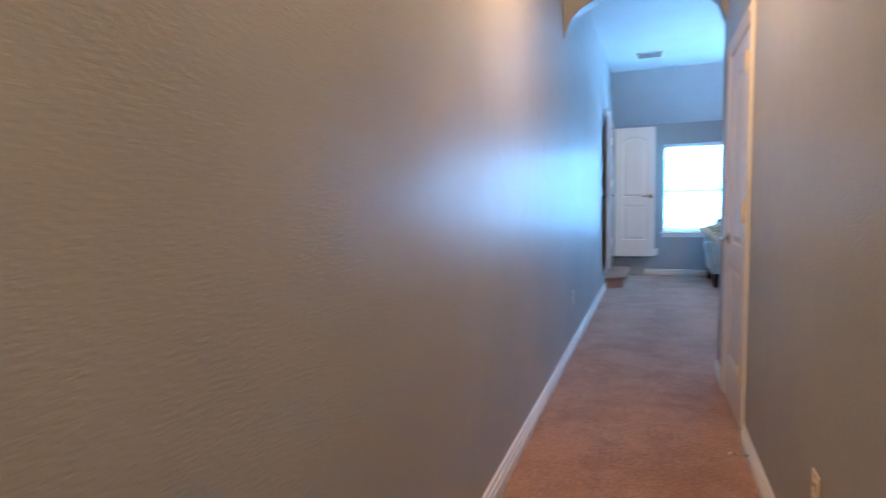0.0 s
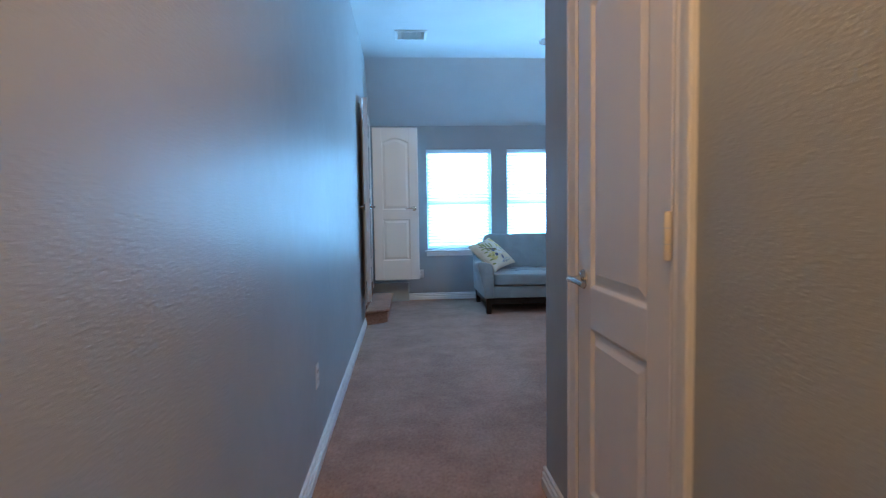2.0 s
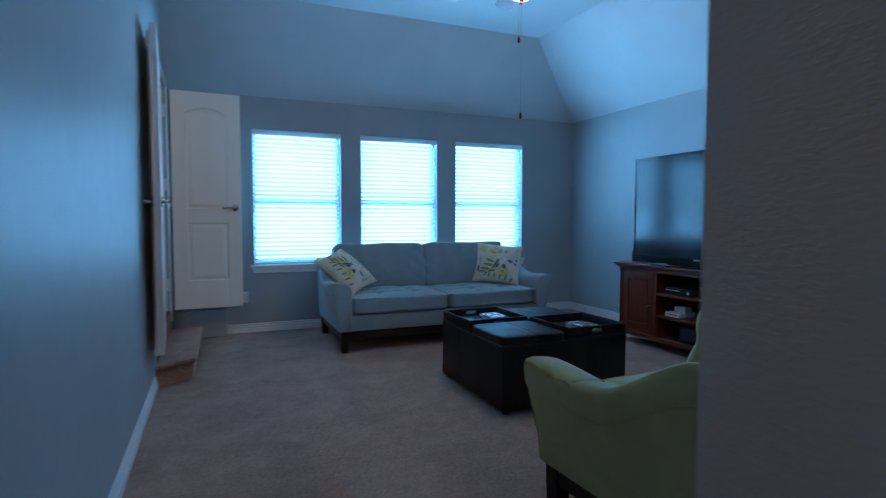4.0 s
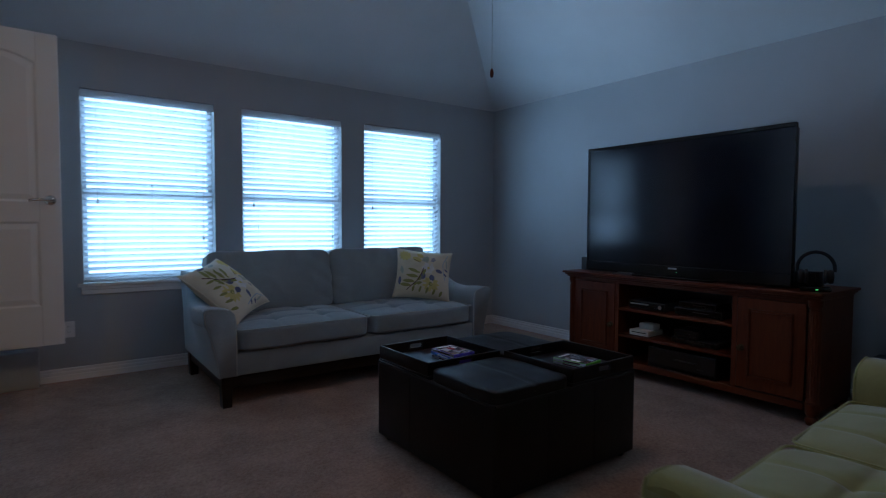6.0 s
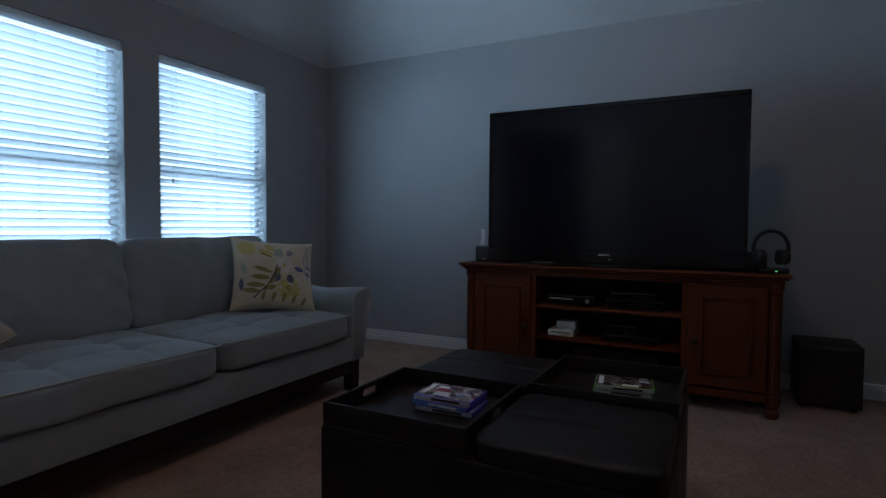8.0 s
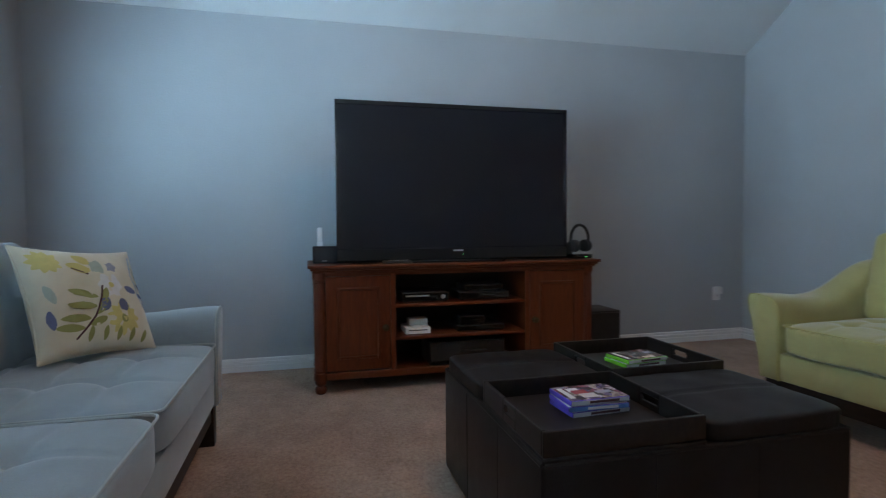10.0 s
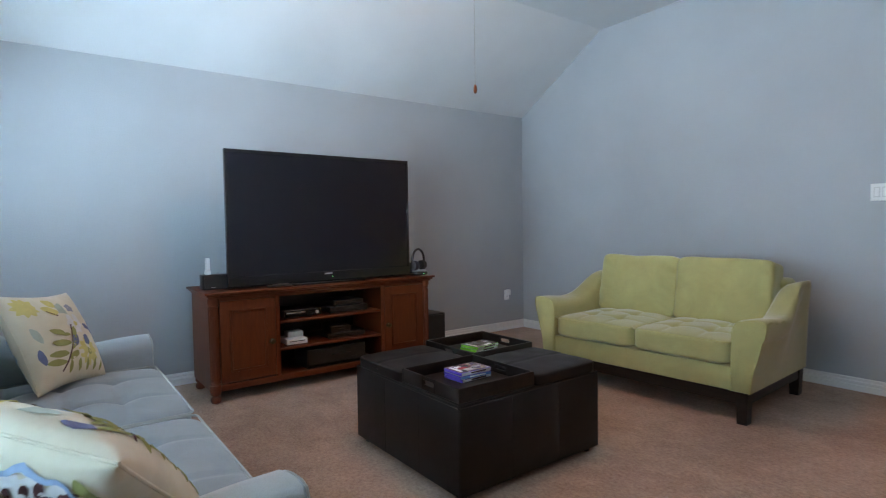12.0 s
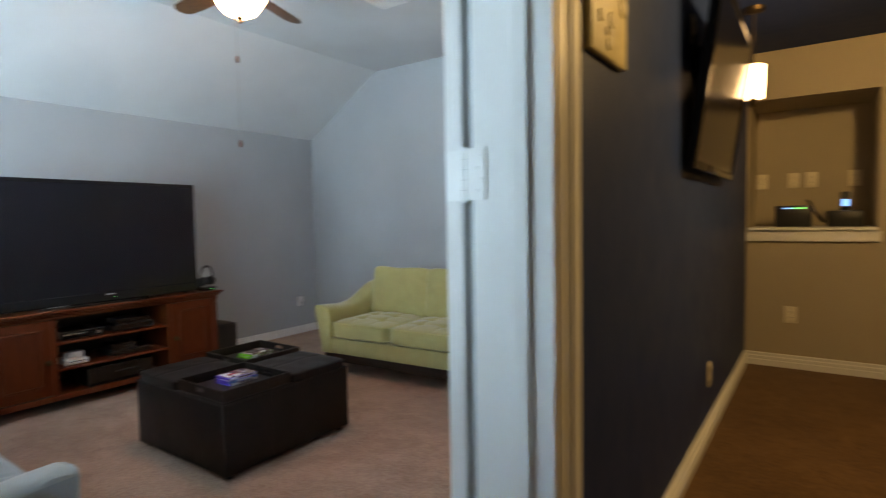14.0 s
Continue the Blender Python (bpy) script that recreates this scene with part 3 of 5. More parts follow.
# closet door in the hall, closed
closet = thing("door_closet", "closed cream-white two-panel arch-top closet door", "door", pose(X_HALL + 0.030, C0 + 0.019, 0.012, 0, 0, 90), kind="structure")
door_leaf(closet, C1 - C0 - 0.038, C_TOP - 0.034)
# the leaf's y axis points to the hall (world -x)
lever(closet, C1 - C0 - 0.038 - 0.060, 0.965, 0.035, 1, -1)
for z in (0.30, 1.13, 1.86):
    hh = part("hinge", turned(bmesh.new(), [(0.006, -0.055), (0.009, -0.05), (0.009, 0.05), (0.006, 0.055)], (-0.006, 0.046, z), 12), M_CREAM, closet, "cream painted butt hinge")
    for zz in (-0.018, 0.018):
        part("knuckle_gap", turned(bmesh.new(), [(0.0094, -0.0012), (0.0094, 0.0012)], (-0.006, 0.046, z + zz), 12), M_CORD, hh)
# double door, both leaves swung out into the room
LEAF_W, LEAF_H = 0.60, 2.03
leaf_n = thing("door_double_north", "white two-panel arch-top door standing open", "door", pose(0.045, D1 - 0.022, Z_UP + 0.012, 0, 0, 2), kind="structure")
door_leaf(leaf_n, LEAF_W, LEAF_H)
lever(leaf_n, LEAF_W - 0.06, 0.955, 0.0, -1, -1)
lever(leaf_n, LEAF_W - 0.06, 0.955, 0.035, 1, -1)
leaf_s = thing("door_double_south", "white two-panel arch-top door folded back towards the wall", "door", pose(0.022, D0 - 0.003, Z_UP + 0.012, 0, 0, -86.5), kind="structure")
door_leaf(leaf_s, LEAF_W, LEAF_H, 0.044)
lever(leaf_s, LEAF_W - 0.06, 0.955, 0.0, -1, -1)
lever(leaf_s, LEAF_W - 0.06, 0.955, 0.044, 1, -1)
hinges = thing("door_hinges", "white painted butt hinges on the double door jamb", "hinge", kind="structure")


def jamb_hinge(y, s, z):
    h = part("hinge", turned(bmesh.new(), [(0.005, -0.060), (0.0075, -0.056), (0.0075, 0.056), (0.005, 0.060)], (0.004, y + s * 0.012, z), 12), M_PLASTIC, hinges)
    part("jamb_leaf", boxed(-0.050, -0.004, min(y + s * 0.0185, y + s * 0.0215), max(y + s * 0.0185, y + s * 0.0215), z - 0.055, z + 0.055), M_PLASTIC, h)
    if s > 0:
        part("door_leaf_plate", boxed(0.018, 0.060, y + 0.003, y + 0.006, z - 0.055, z + 0.055), M_PLASTIC, h)
    for dz in (-0.033, -0.011, 0.011, 0.033):
        part("knuckle_gap", turned(bmesh.new(), [(0.0078, -0.0008), (0.0078, 0.0008)], (0.004, y + s * 0.012, z + dz), 12), M_CORD, h)
    for dx, dz in ((-0.042, 0.036), (-0.030, 0.012), (-0.042, -0.012), (-0.030, -0.036)):
        part("screw", turned(bmesh.new(), [(0.0042, 0.0), (0.003, s * 0.0012)], (dx, y + s * 0.0215, z + dz), 10, "y"), M_PLASTIC, h)


for z in (Z_UP + 0.25, Z_UP + 1.173, Z_UP + 1.85):
    jamb_hinge(D0, 1, z)
    jamb_hinge(D1, -1, z)

# ---- wall plates ----


def plate(label, place, yaw, kind="outlet", mat=M_PLASTIC, group="outlets"):
    """A cover plate that faces local -y at the given place."""
    w = 0.165 if kind == "switch" else 0.074
    t = thing("light_switch" if kind == "switch" else "wall_outlet", label, "switch" if kind == "switch" else "outlet", pose(*place, 0, 0, yaw), group=group)
    part("cover_plate", boxed(-w / 2, w / 2, -0.006, -0.0005, -0.058, 0.058, bevel=0.003, seg=2), mat, t)
    if kind == "switch":
        for x in (-0.046, 0.0, 0.046):
            # frame coloured greyer in place of the shaded gap round the rocker
            r = part("rocker_frame", boxed(x - 0.0175, x + 0.0175, -0.008, -0.006, -0.034, 0.034, bevel=0.001), M_CORD, t)
            part("rocker", prism(bmesh.new(), [(-0.0085, -0.028), (-0.015, -0.028), (-0.0085, 0.028)], "x", x - 0.0125, x + 0.0125), mat, r, smooth=None)
    elif kind == "outlet":
        for z in (-0.020, 0.020):
            r = part("socket", boxed(-0.0165, 0.0165, -0.0085, -0.006, z - 0.014, z + 0.014, bevel=0.004, seg=2), mat, t)
            for x in (-0.006, 0.006):
                part("slot", boxed(x - 0.001, x + 0.001, -0.0092, -0.0084, z - 0.002, z + 0.007), M_SLOT, r)
    return t


plate("white duplex outlet on the hall wall", (0.0, 5.42, 0.43), 90)
plate("cream duplex outlet low on the hall wall", (X_HALL, 2.66, 0.38), -90, mat=M_CREAM)
plate("white outlet low beside the window", (0.675, Y_N, 0.37), 0)
plate("white three-gang rocker switch near the hall corner", (1.345, Y_S, 1.375), 180, "switch", group="switches")
corner_out = plate("white outlet with a plugged-in adapter", (X_E, 5.33, 0.40), -90)
part("adapter", boxed(-0.022, 0.022, -0.052, -0.009, 0.0, 0.062, bevel=0.006, seg=2), M_PLASTIC, corner_out, "white plug-in adapter")
plate("white outlet on the charcoal wall", (-0.192, 6.98, 0.62), -90, mat=M_CREAM)
plate("cream outlet behind the wall television", (-0.192, 7.45, 2.14), -90, mat=M_CREAM)
plate("cream blank plate on the tan wall", (-0.47, 5.42, 0.695), 180, mat=M_CREAM)
for x, z in ((-0.246, 1.65), (-0.456, 1.65), (-0.57, 1.65), (-0.834, 1.65)):
    plate("cream cover plate inside the niche", (x, 4.86, z), 180, mat=M_CREAM)
stop = thing("door_stop", "brass spring door stop on the skirting", "door stop", pose(X_HALL - 0.017, 3.62, 0.05))
part("spring", tube(bmesh.new(), [(-0.001 - 0.07 * i / 60, 0.006 * math.cos(i * 1.1), 0.006 * math.sin(i * 1.1)) for i in range(61)], 0.0015, 5), M_CHROME, stop)
part("tip", turned(bmesh.new(), [(0.006, -0.071), (0.007, -0.078), (0.005, -0.084)], (0, 0, 0), 12, "x"), M_PLASTIC, stop)

# ---- ceiling vents ----


def vent(x0, x1, y0, y1, label):
    t = thing("ceiling_vent", label, "vent", pose((x0 + x1) / 2, (y0 + y1) / 2, Z_TOP), group="ceiling vents")
    w, d = (x1 - x0) / 2, (y1 - y0) / 2
    # flat sheet whose grey paints the shade inside the vent
    part("backing", boxed(-w + 0.02, w - 0.02, -d + 0.02, d - 0.02, -0.004, -0.001), M_VENT_SHADE, t)
    f = bmesh.new()
    box(f, -w, w, -d, -d + 0.03, -0.012, -0.001, 0.003)
    box(f, -w, w, d - 0.03, d, -0.012, -0.001, 0.003)
    box(f, -w, -w + 0.03, -d + 0.03, d - 0.03, -0.012, -0.001, 0.003)
    box(f, w - 0.03, w, -d + 0.03, d - 0.03, -0.012, -0.001, 0.003)
    part("frame", f, M_PLASTIC, t)
    part("centre_bar", boxed(-w + 0.03, w - 0.03, -0.004, 0.004, -0.014, -0.003), M_PLASTIC, t)
    for k in range(1, 7):
        x = -w + 0.03 + (2 * w - 0.06) * k / 7
        part("cross_bar", boxed(x - 0.002, x + 0.002, -d + 0.03, d - 0.03, -0.015, -0.004), M_PLASTIC, t)
    me = mesh_of("louvre", boxed(-w + 0.03, w - 0.03, -0.006, 0.006, -0.0008, 0.0008), M_PLASTIC)
    n = max(7, int((2 * d - 0.06) / 0.017))
    for i in range(n):
        s = new("louvre", me)
        s.parent = t
        s.matrix_basis = pose(0, -d + 0.042 + (2 * d - 0.084) * i / (n - 1), -0.009, 35)
    return t


vent(0.385, 0.725, 8.57, 8.87, "white louvred ceiling air vent")
vent(2.17, 2.42, 8.79, 9.00, "white louvred ceiling air vent")
vent(2.06, 2.32, 6.42, 6.66, "white louvred ceiling air vent")

# ---- ceiling fan ----
fan = thing("ceiling_fan", "dark wood five-blade ceiling fan with a lit glass bowl", "fan", pose(FAN[0], FAN[1], 0))
part("canopy", turned(bmesh.new(), [(0.012, 3.03), (0.04, 3.04), (0.068, 3.09), (0.072, 3.119)], n=28), M_FANMETAL, fan)
part("downrod", turned(bmesh.new(), [(0.012, 2.93), (0.012, 3.05)], n=14), M_FANMETAL, fan)
part("motor_housing", turned(bmesh.new(), [(0.05, 2.83), (0.095, 2.84), (0.125, 2.865), (0.13, 2.90), (0.11, 2.935), (0.05, 2.95), (0.02, 2.96)], n=32), M_FANMETAL, fan)
bl = bmesh.new()
prism(bl, [(0.19, -0.045), (0.30, -0.062), (0.50, -0.070), (0.62, -0.062), (0.66, -0.035), (0.67, 0.0), (0.66, 0.035), (0.62, 0.062), (0.50, 0.070), (0.30, 0.062), (0.19, 0.045)], "z", -0.004, 0.004)
me_blade = mesh_of("blade", bl, M_WALNUT)
me_iron = mesh_of("blade_iron", prism(bmesh.new(), [(0.09, -0.014), (0.17, -0.018), (0.25, -0.036), (0.26, 0.0), (0.25, 0.036), (0.17, 0.018), (0.09, 0.014)], "z", -0.010, -0.0045), M_FANMETAL)
for i in range(5):
    for nm, me in (("blade", me_blade), ("blade_iron", me_iron)):
        o = new(nm, me)
        o.parent = fan
        o.matrix_basis = pose(0, 0, 2.86, 0, 0, 0.6 + 72 * i) @ pose(0, 0, 0, 11)
part("switch_housing", turned(bmesh.new(), [(0.035, 2.775), (0.055, 2.785), (0.06, 2.82), (0.05, 2.835)], n=24), M_FANMETAL, fan)
bowl = part("glass_bowl", turned(bmesh.new(), [(0.028, 2.668), (0.050, 2.672), (0.088, 2.692), (0.122, 2.730), (0.142, 2.765), (0.156, 2.785), (0.158, 2.80), (0.150, 2.80), (0.05, 2.79)], n=36), M_BOWL, fan, "lit alabaster glass bowl")
# pan added over the bowl to keep its glow off the ceiling
part("bowl_glow_shield", turned(bmesh.new(), [(0.05, 2.801), (0.150, 2.801), (0.156, 2.806), (0.150, 2.814), (0.05, 2.820)], n=36), M_FANMETAL, fan)
part("finial", turned(bmesh.new(), [(0.003, 2.632), (0.012, 2.640), (0.010, 2.652), (0.020, 2.660), (0.026, 2.6675)], n=18), M_BRONZE, bowl)
for x, y, z0 in ((0.0, 0.03, 2.43), (0.012, 0.02, 1.915)):
    c = part("pull_chain", tube(bmesh.new(), [(x, y, z0), (x, y, 2.70)], 0.0016, 6), M_FANMETAL, fan)
    part("pull_bob", turned(bmesh.new(), [(0.002, 0.02), (0.007, 0.012), (0.010, -0.006), (0.008, -0.020), (0.003, -0.026)], (x, y, z0 - 0.018), 14), M_CHERRY, c)

# ---- sofa and loveseat ----


def couch(name, label, category, W, D, m, cloth, pipe, worn=None):
    """A flared-arm two-cushion couch. x across from 0 to W at the base, front at y = 0, depth along y."""
    t = thing(name, label, category, m)
    back = D - 1.02
    for x in (0.015, W - 0.085):
        for y in (0.02, D - 0.10):
            leg = bmesh.new()
            prism(leg, [(x + 0.008, 0.0), (x + 0.062, 0.0), (x + 0.07, 0.19), (x, 0.19)], "y", y, y + 0.07)
            part("leg", leg, M_ESPRESSO, t, smooth=None)
    rails = bmesh.new()
    box(rails, 0.085, W - 0.085, 0.03, 0.06, 0.115, 0.192)
    box(rails, 0.085, W - 0.085, D - 0.07, D - 0.04, 0.115, 0.192)
    box(rails, 0.025, 0.055, 0.09, D - 0.10, 0.115, 0.192)
    box(rails, W - 0.055, W - 0.025, 0.09, D - 0.10, 0.115, 0.192)
    part("base_rail", rails, M_ESPRESSO, t, "espresso wooden base rail")
    part("seat_deck", boxed(0.09, W - 0.09, 0.012, D - 0.06, 0.192, 0.335, bevel=0.012, seg=2), cloth, t)

    def section(v, grow=0.0):
        """The arm's outline at v along its depth: flares outwards with height, lower in front than behind."""
        s = min(1, max(0, (v - 0.42) / 0.42))
        zt = 0.626 + 0.160 * (s * s * (3 - 2 * s)) - 0.020 * math.exp(-((v - 0.32) / 0.16) ** 2) + grow
        fl, inn = 0.086 * (1 - 0.70 * s) + grow, 0.105 + grow
        return [(inn, 0.192), (inn, 0.40), (inn - 0.004, zt - 0.085), (inn - 0.014, zt - 0.045), (inn - 0.038, zt - 0.020), (0.02, zt - 0.007), (-fl * 0.50, zt), (-fl * 0.88, zt - 0.005), (-fl, zt - 0.024),
                (-fl * 0.98, zt - 0.055), (-fl * 0.91, zt - 0.092), (-fl * 0.82, zt - 0.116), (-fl * 0.73, zt - 0.124), (-fl * 0.72, zt - 0.136), (-fl * 0.48, zt - 0.22), (-fl * 0.16, 0.31), (0.0, 0.192)]

    def arm(sgn):
        bm = bmesh.new()
        rings = []
        for v, y, k in [(0.0, -0.006, 0.90), (0.0, 0.002, 0.965), (0.0, 0.016, 1.0)] + [(i / 18, i / 18 * (D - 0.03), 1.0) for i in range(1, 18)] + [(1.0, D - 0.03, 1.0), (1.0, D - 0.022, 0.95)]:
            pts = [(0.04 + (px - 0.04) * k, 0.40 + (pz - 0.40) * (1 - (1 - k) * 0.4)) for px, pz in section(v)]
            rings.append([bm.verts.new((px if sgn > 0 else W - px, y, pz)) for px, pz in pts])
        k = len(rings[0])
        for a, b in zip(rings, rings[1:]):
            for j in range(k):
                bm.faces.new((a[j], a[(j + 1) % k], b[(j + 1) % k], b[j]))
        bm.faces.new(rings[0])
        bm.faces.new(rings[-1][::-1])
        return bm
    for sgn in (1, -1):
        a = part("arm", arm(sgn), cloth, t, smooth=60)
        pts = [(0.04 + (px - 0.04) * 0.975, 0.40 + (pz - 0.40) * 0.99) for px, pz in section(0.0)]
        part("arm_piping", tube(bmesh.new(), [(px if sgn > 0 else W - px, 0.001, pz) for px, pz in pts], 0.0035, 6), pipe, a)
        welt = [(section(i / 18)[12], i / 18 * (D - 0.03)) for i in range(1, 19)]
        part("arm_seam", tube(bmesh.new(), [(px + 0.001 if sgn > 0 else W - px - 0.001, y, pz) for (px, pz), y in welt], 0.0035, 6), cloth, a)
        if worn and sgn == worn[0]:
            cap = bmesh.new()
            rows = []
            for i in range(11):
                v = 0.012 + 0.030 * i
                pts = section(v, 0.0025)[2:10]
                pts[0] = (pts[0][0], pts[0][1] - 0.02)
                pts[-1] = (pts[-1][0], pts[-1][1] + 0.035 + 0.012 * math.sin(i * 0.9))
                rows.append([cap.verts.new((px if sgn > 0 else W - px, v * (D - 0.03), pz)) for px, pz in pts])
            for r0, r1 in zip(rows, rows[1:]):
                for j in range(len(r0) - 1):
                    cap.faces.new((r0[j], r0[j + 1], r1[j + 1], r1[j]))
            ext = bmesh.ops.extrude_face_region(cap, geom=cap.faces[:])
            bmesh.ops.translate(cap, vec=(0, 0, 0.0015), verts=[q for q in ext["geom"] if isinstance(q, bmesh.types.BMVert)])
            part("arm_cover", cap, worn[1], a, "loose matching arm cover", smooth=60)
    part("back_frame", boxed(0.06, W - 0.06, D - 0.22, D, 0.192, 0.80, bevel=0.045, seg=4), cloth, t)
    cw = (W - 0.21) / 2
    for k in range(2):
        cx = 0.105 + cw * (k + 0.5)
        ph = 1.7 * k + W

        def seat_shape(q, ph=ph):
            u, v = q.x / (cw / 2), q.y / 0.415
            if q.z > 0:
                q.z += 0.026 * (1 - u * u) * (1 - v * v)
                for du in (-0.36, 0.36):
                    for dv in (-0.45, 0.02, 0.5):
                        q.z -= 0.019 * math.exp(-(((u - du) * cw / 2) ** 2 + ((v - dv) * 0.415) ** 2) / 0.0022)
                    q.z -= 0.009 * math.exp(-((u - du) * cw / 2 / 0.013) ** 2) * (1 - v ** 4)
                for dv in (-0.45, 0.02, 0.5):
                    q.z -= 0.009 * math.exp(-((v - dv) * 0.415 / 0.013) ** 2) * (1 - u ** 4)
            q.x += 0.004 * noise.noise((q.x * 5 + ph, q.y * 5, q.z * 5))
            q.z += 0.005 * noise.noise((q.x * 6 + ph, q.y * 6, 3.1))
            return q
        sc = part("seat_cushion", soft_block(bmesh.new(), cw - 0.004, 0.83, 0.150, 9.0, 64, seat_shape, pose(cx, 0.400, 0.412)), cloth, t, "tufted seat cushion", smooth=True)
        loop = []
        hw, hd, r = cw / 2 - 0.010, 0.405, 0.035
        for ccx, ccy, a0 in ((hw - r, -hd + r, -90), (hw - r, hd - r, 0), (-hw + r, hd - r, 90), (-hw + r, -hd + r, 180)):
            for da in (0, 30, 60, 90):
                a = radians(a0 + da)
                loop.append((cx + ccx + r * math.cos(a), 0.400 + ccy + r * math.sin(a), 0.478))
        loop.append(loop[0])
        part("piping", tube(bmesh.new(), loop, 0.0045, 6), pipe, sc)

        def back_shape(q, ph=ph):
            u, v = q.x / (cw / 2), q.z / 0.24
            q.y += (-1 if q.y < 0 else 0.4) * 0.035 * (1 - u * u) * (1 - v * v)
            q.z += 0.012 * noise.noise((q.x * 4 + ph, 0.5, q.y * 3))
            q.y += 0.008 * noise.noise((q.x * 9 + ph, q.z * 5, 1.7)) + 0.040 * noise.noise((q.x * 3, q.z * 15 + q.x * 9 + ph, 9.7)) * max(0, abs(u) - 0.55)
            return q
        bc = part("back_cushion", soft_block(bmesh.new(), cw + 0.012, 0.21, 0.475, 11.0, 36, back_shape, pose(cx, 0.76 + back, 0.690, -11)), cloth, t, "loose back cushion", smooth=True)
        loop = []
        hw, hh, r = cw / 2 - 0.018, 0.222, 0.05
        mm = pose(cx, 0.76 + back, 0.690, -11)
        for ccx, ccz, a0 in ((hw - r, -hh + r, -90), (hw - r, hh - r, 0), (-hw + r, hh - r, 90), (-hw + r, -hh + r, 180)):
            for da in (0, 30, 60, 90):
                a = radians(a0 + da)
                loop.append(mm @ Vector((ccx + r * math.cos(a), -0.088, ccz + r * math.sin(a))))
        loop.append(loop[0])
        part("piping", tube(bmesh.new(), loop, 0.004, 6), cloth, bc)
    return t


couch("sofa", "dusty blue microsuede sofa with flared arms by the windows", "sofa", 2.10, 1.04, pose(1.39, 9.145, 0), M_BLUE, M_BLUE_PIPE, (1, M_BLUE_PIPE))
couch("loveseat", "apple green microsuede loveseat with flared arms", "loveseat", 1.515, 0.97, pose(3.138, 6.440, 0, 0, 0, 183), M_GREEN, M_GREEN_PIPE, (-1, M_GREEN_WORN))

# ---- throw pillows ----


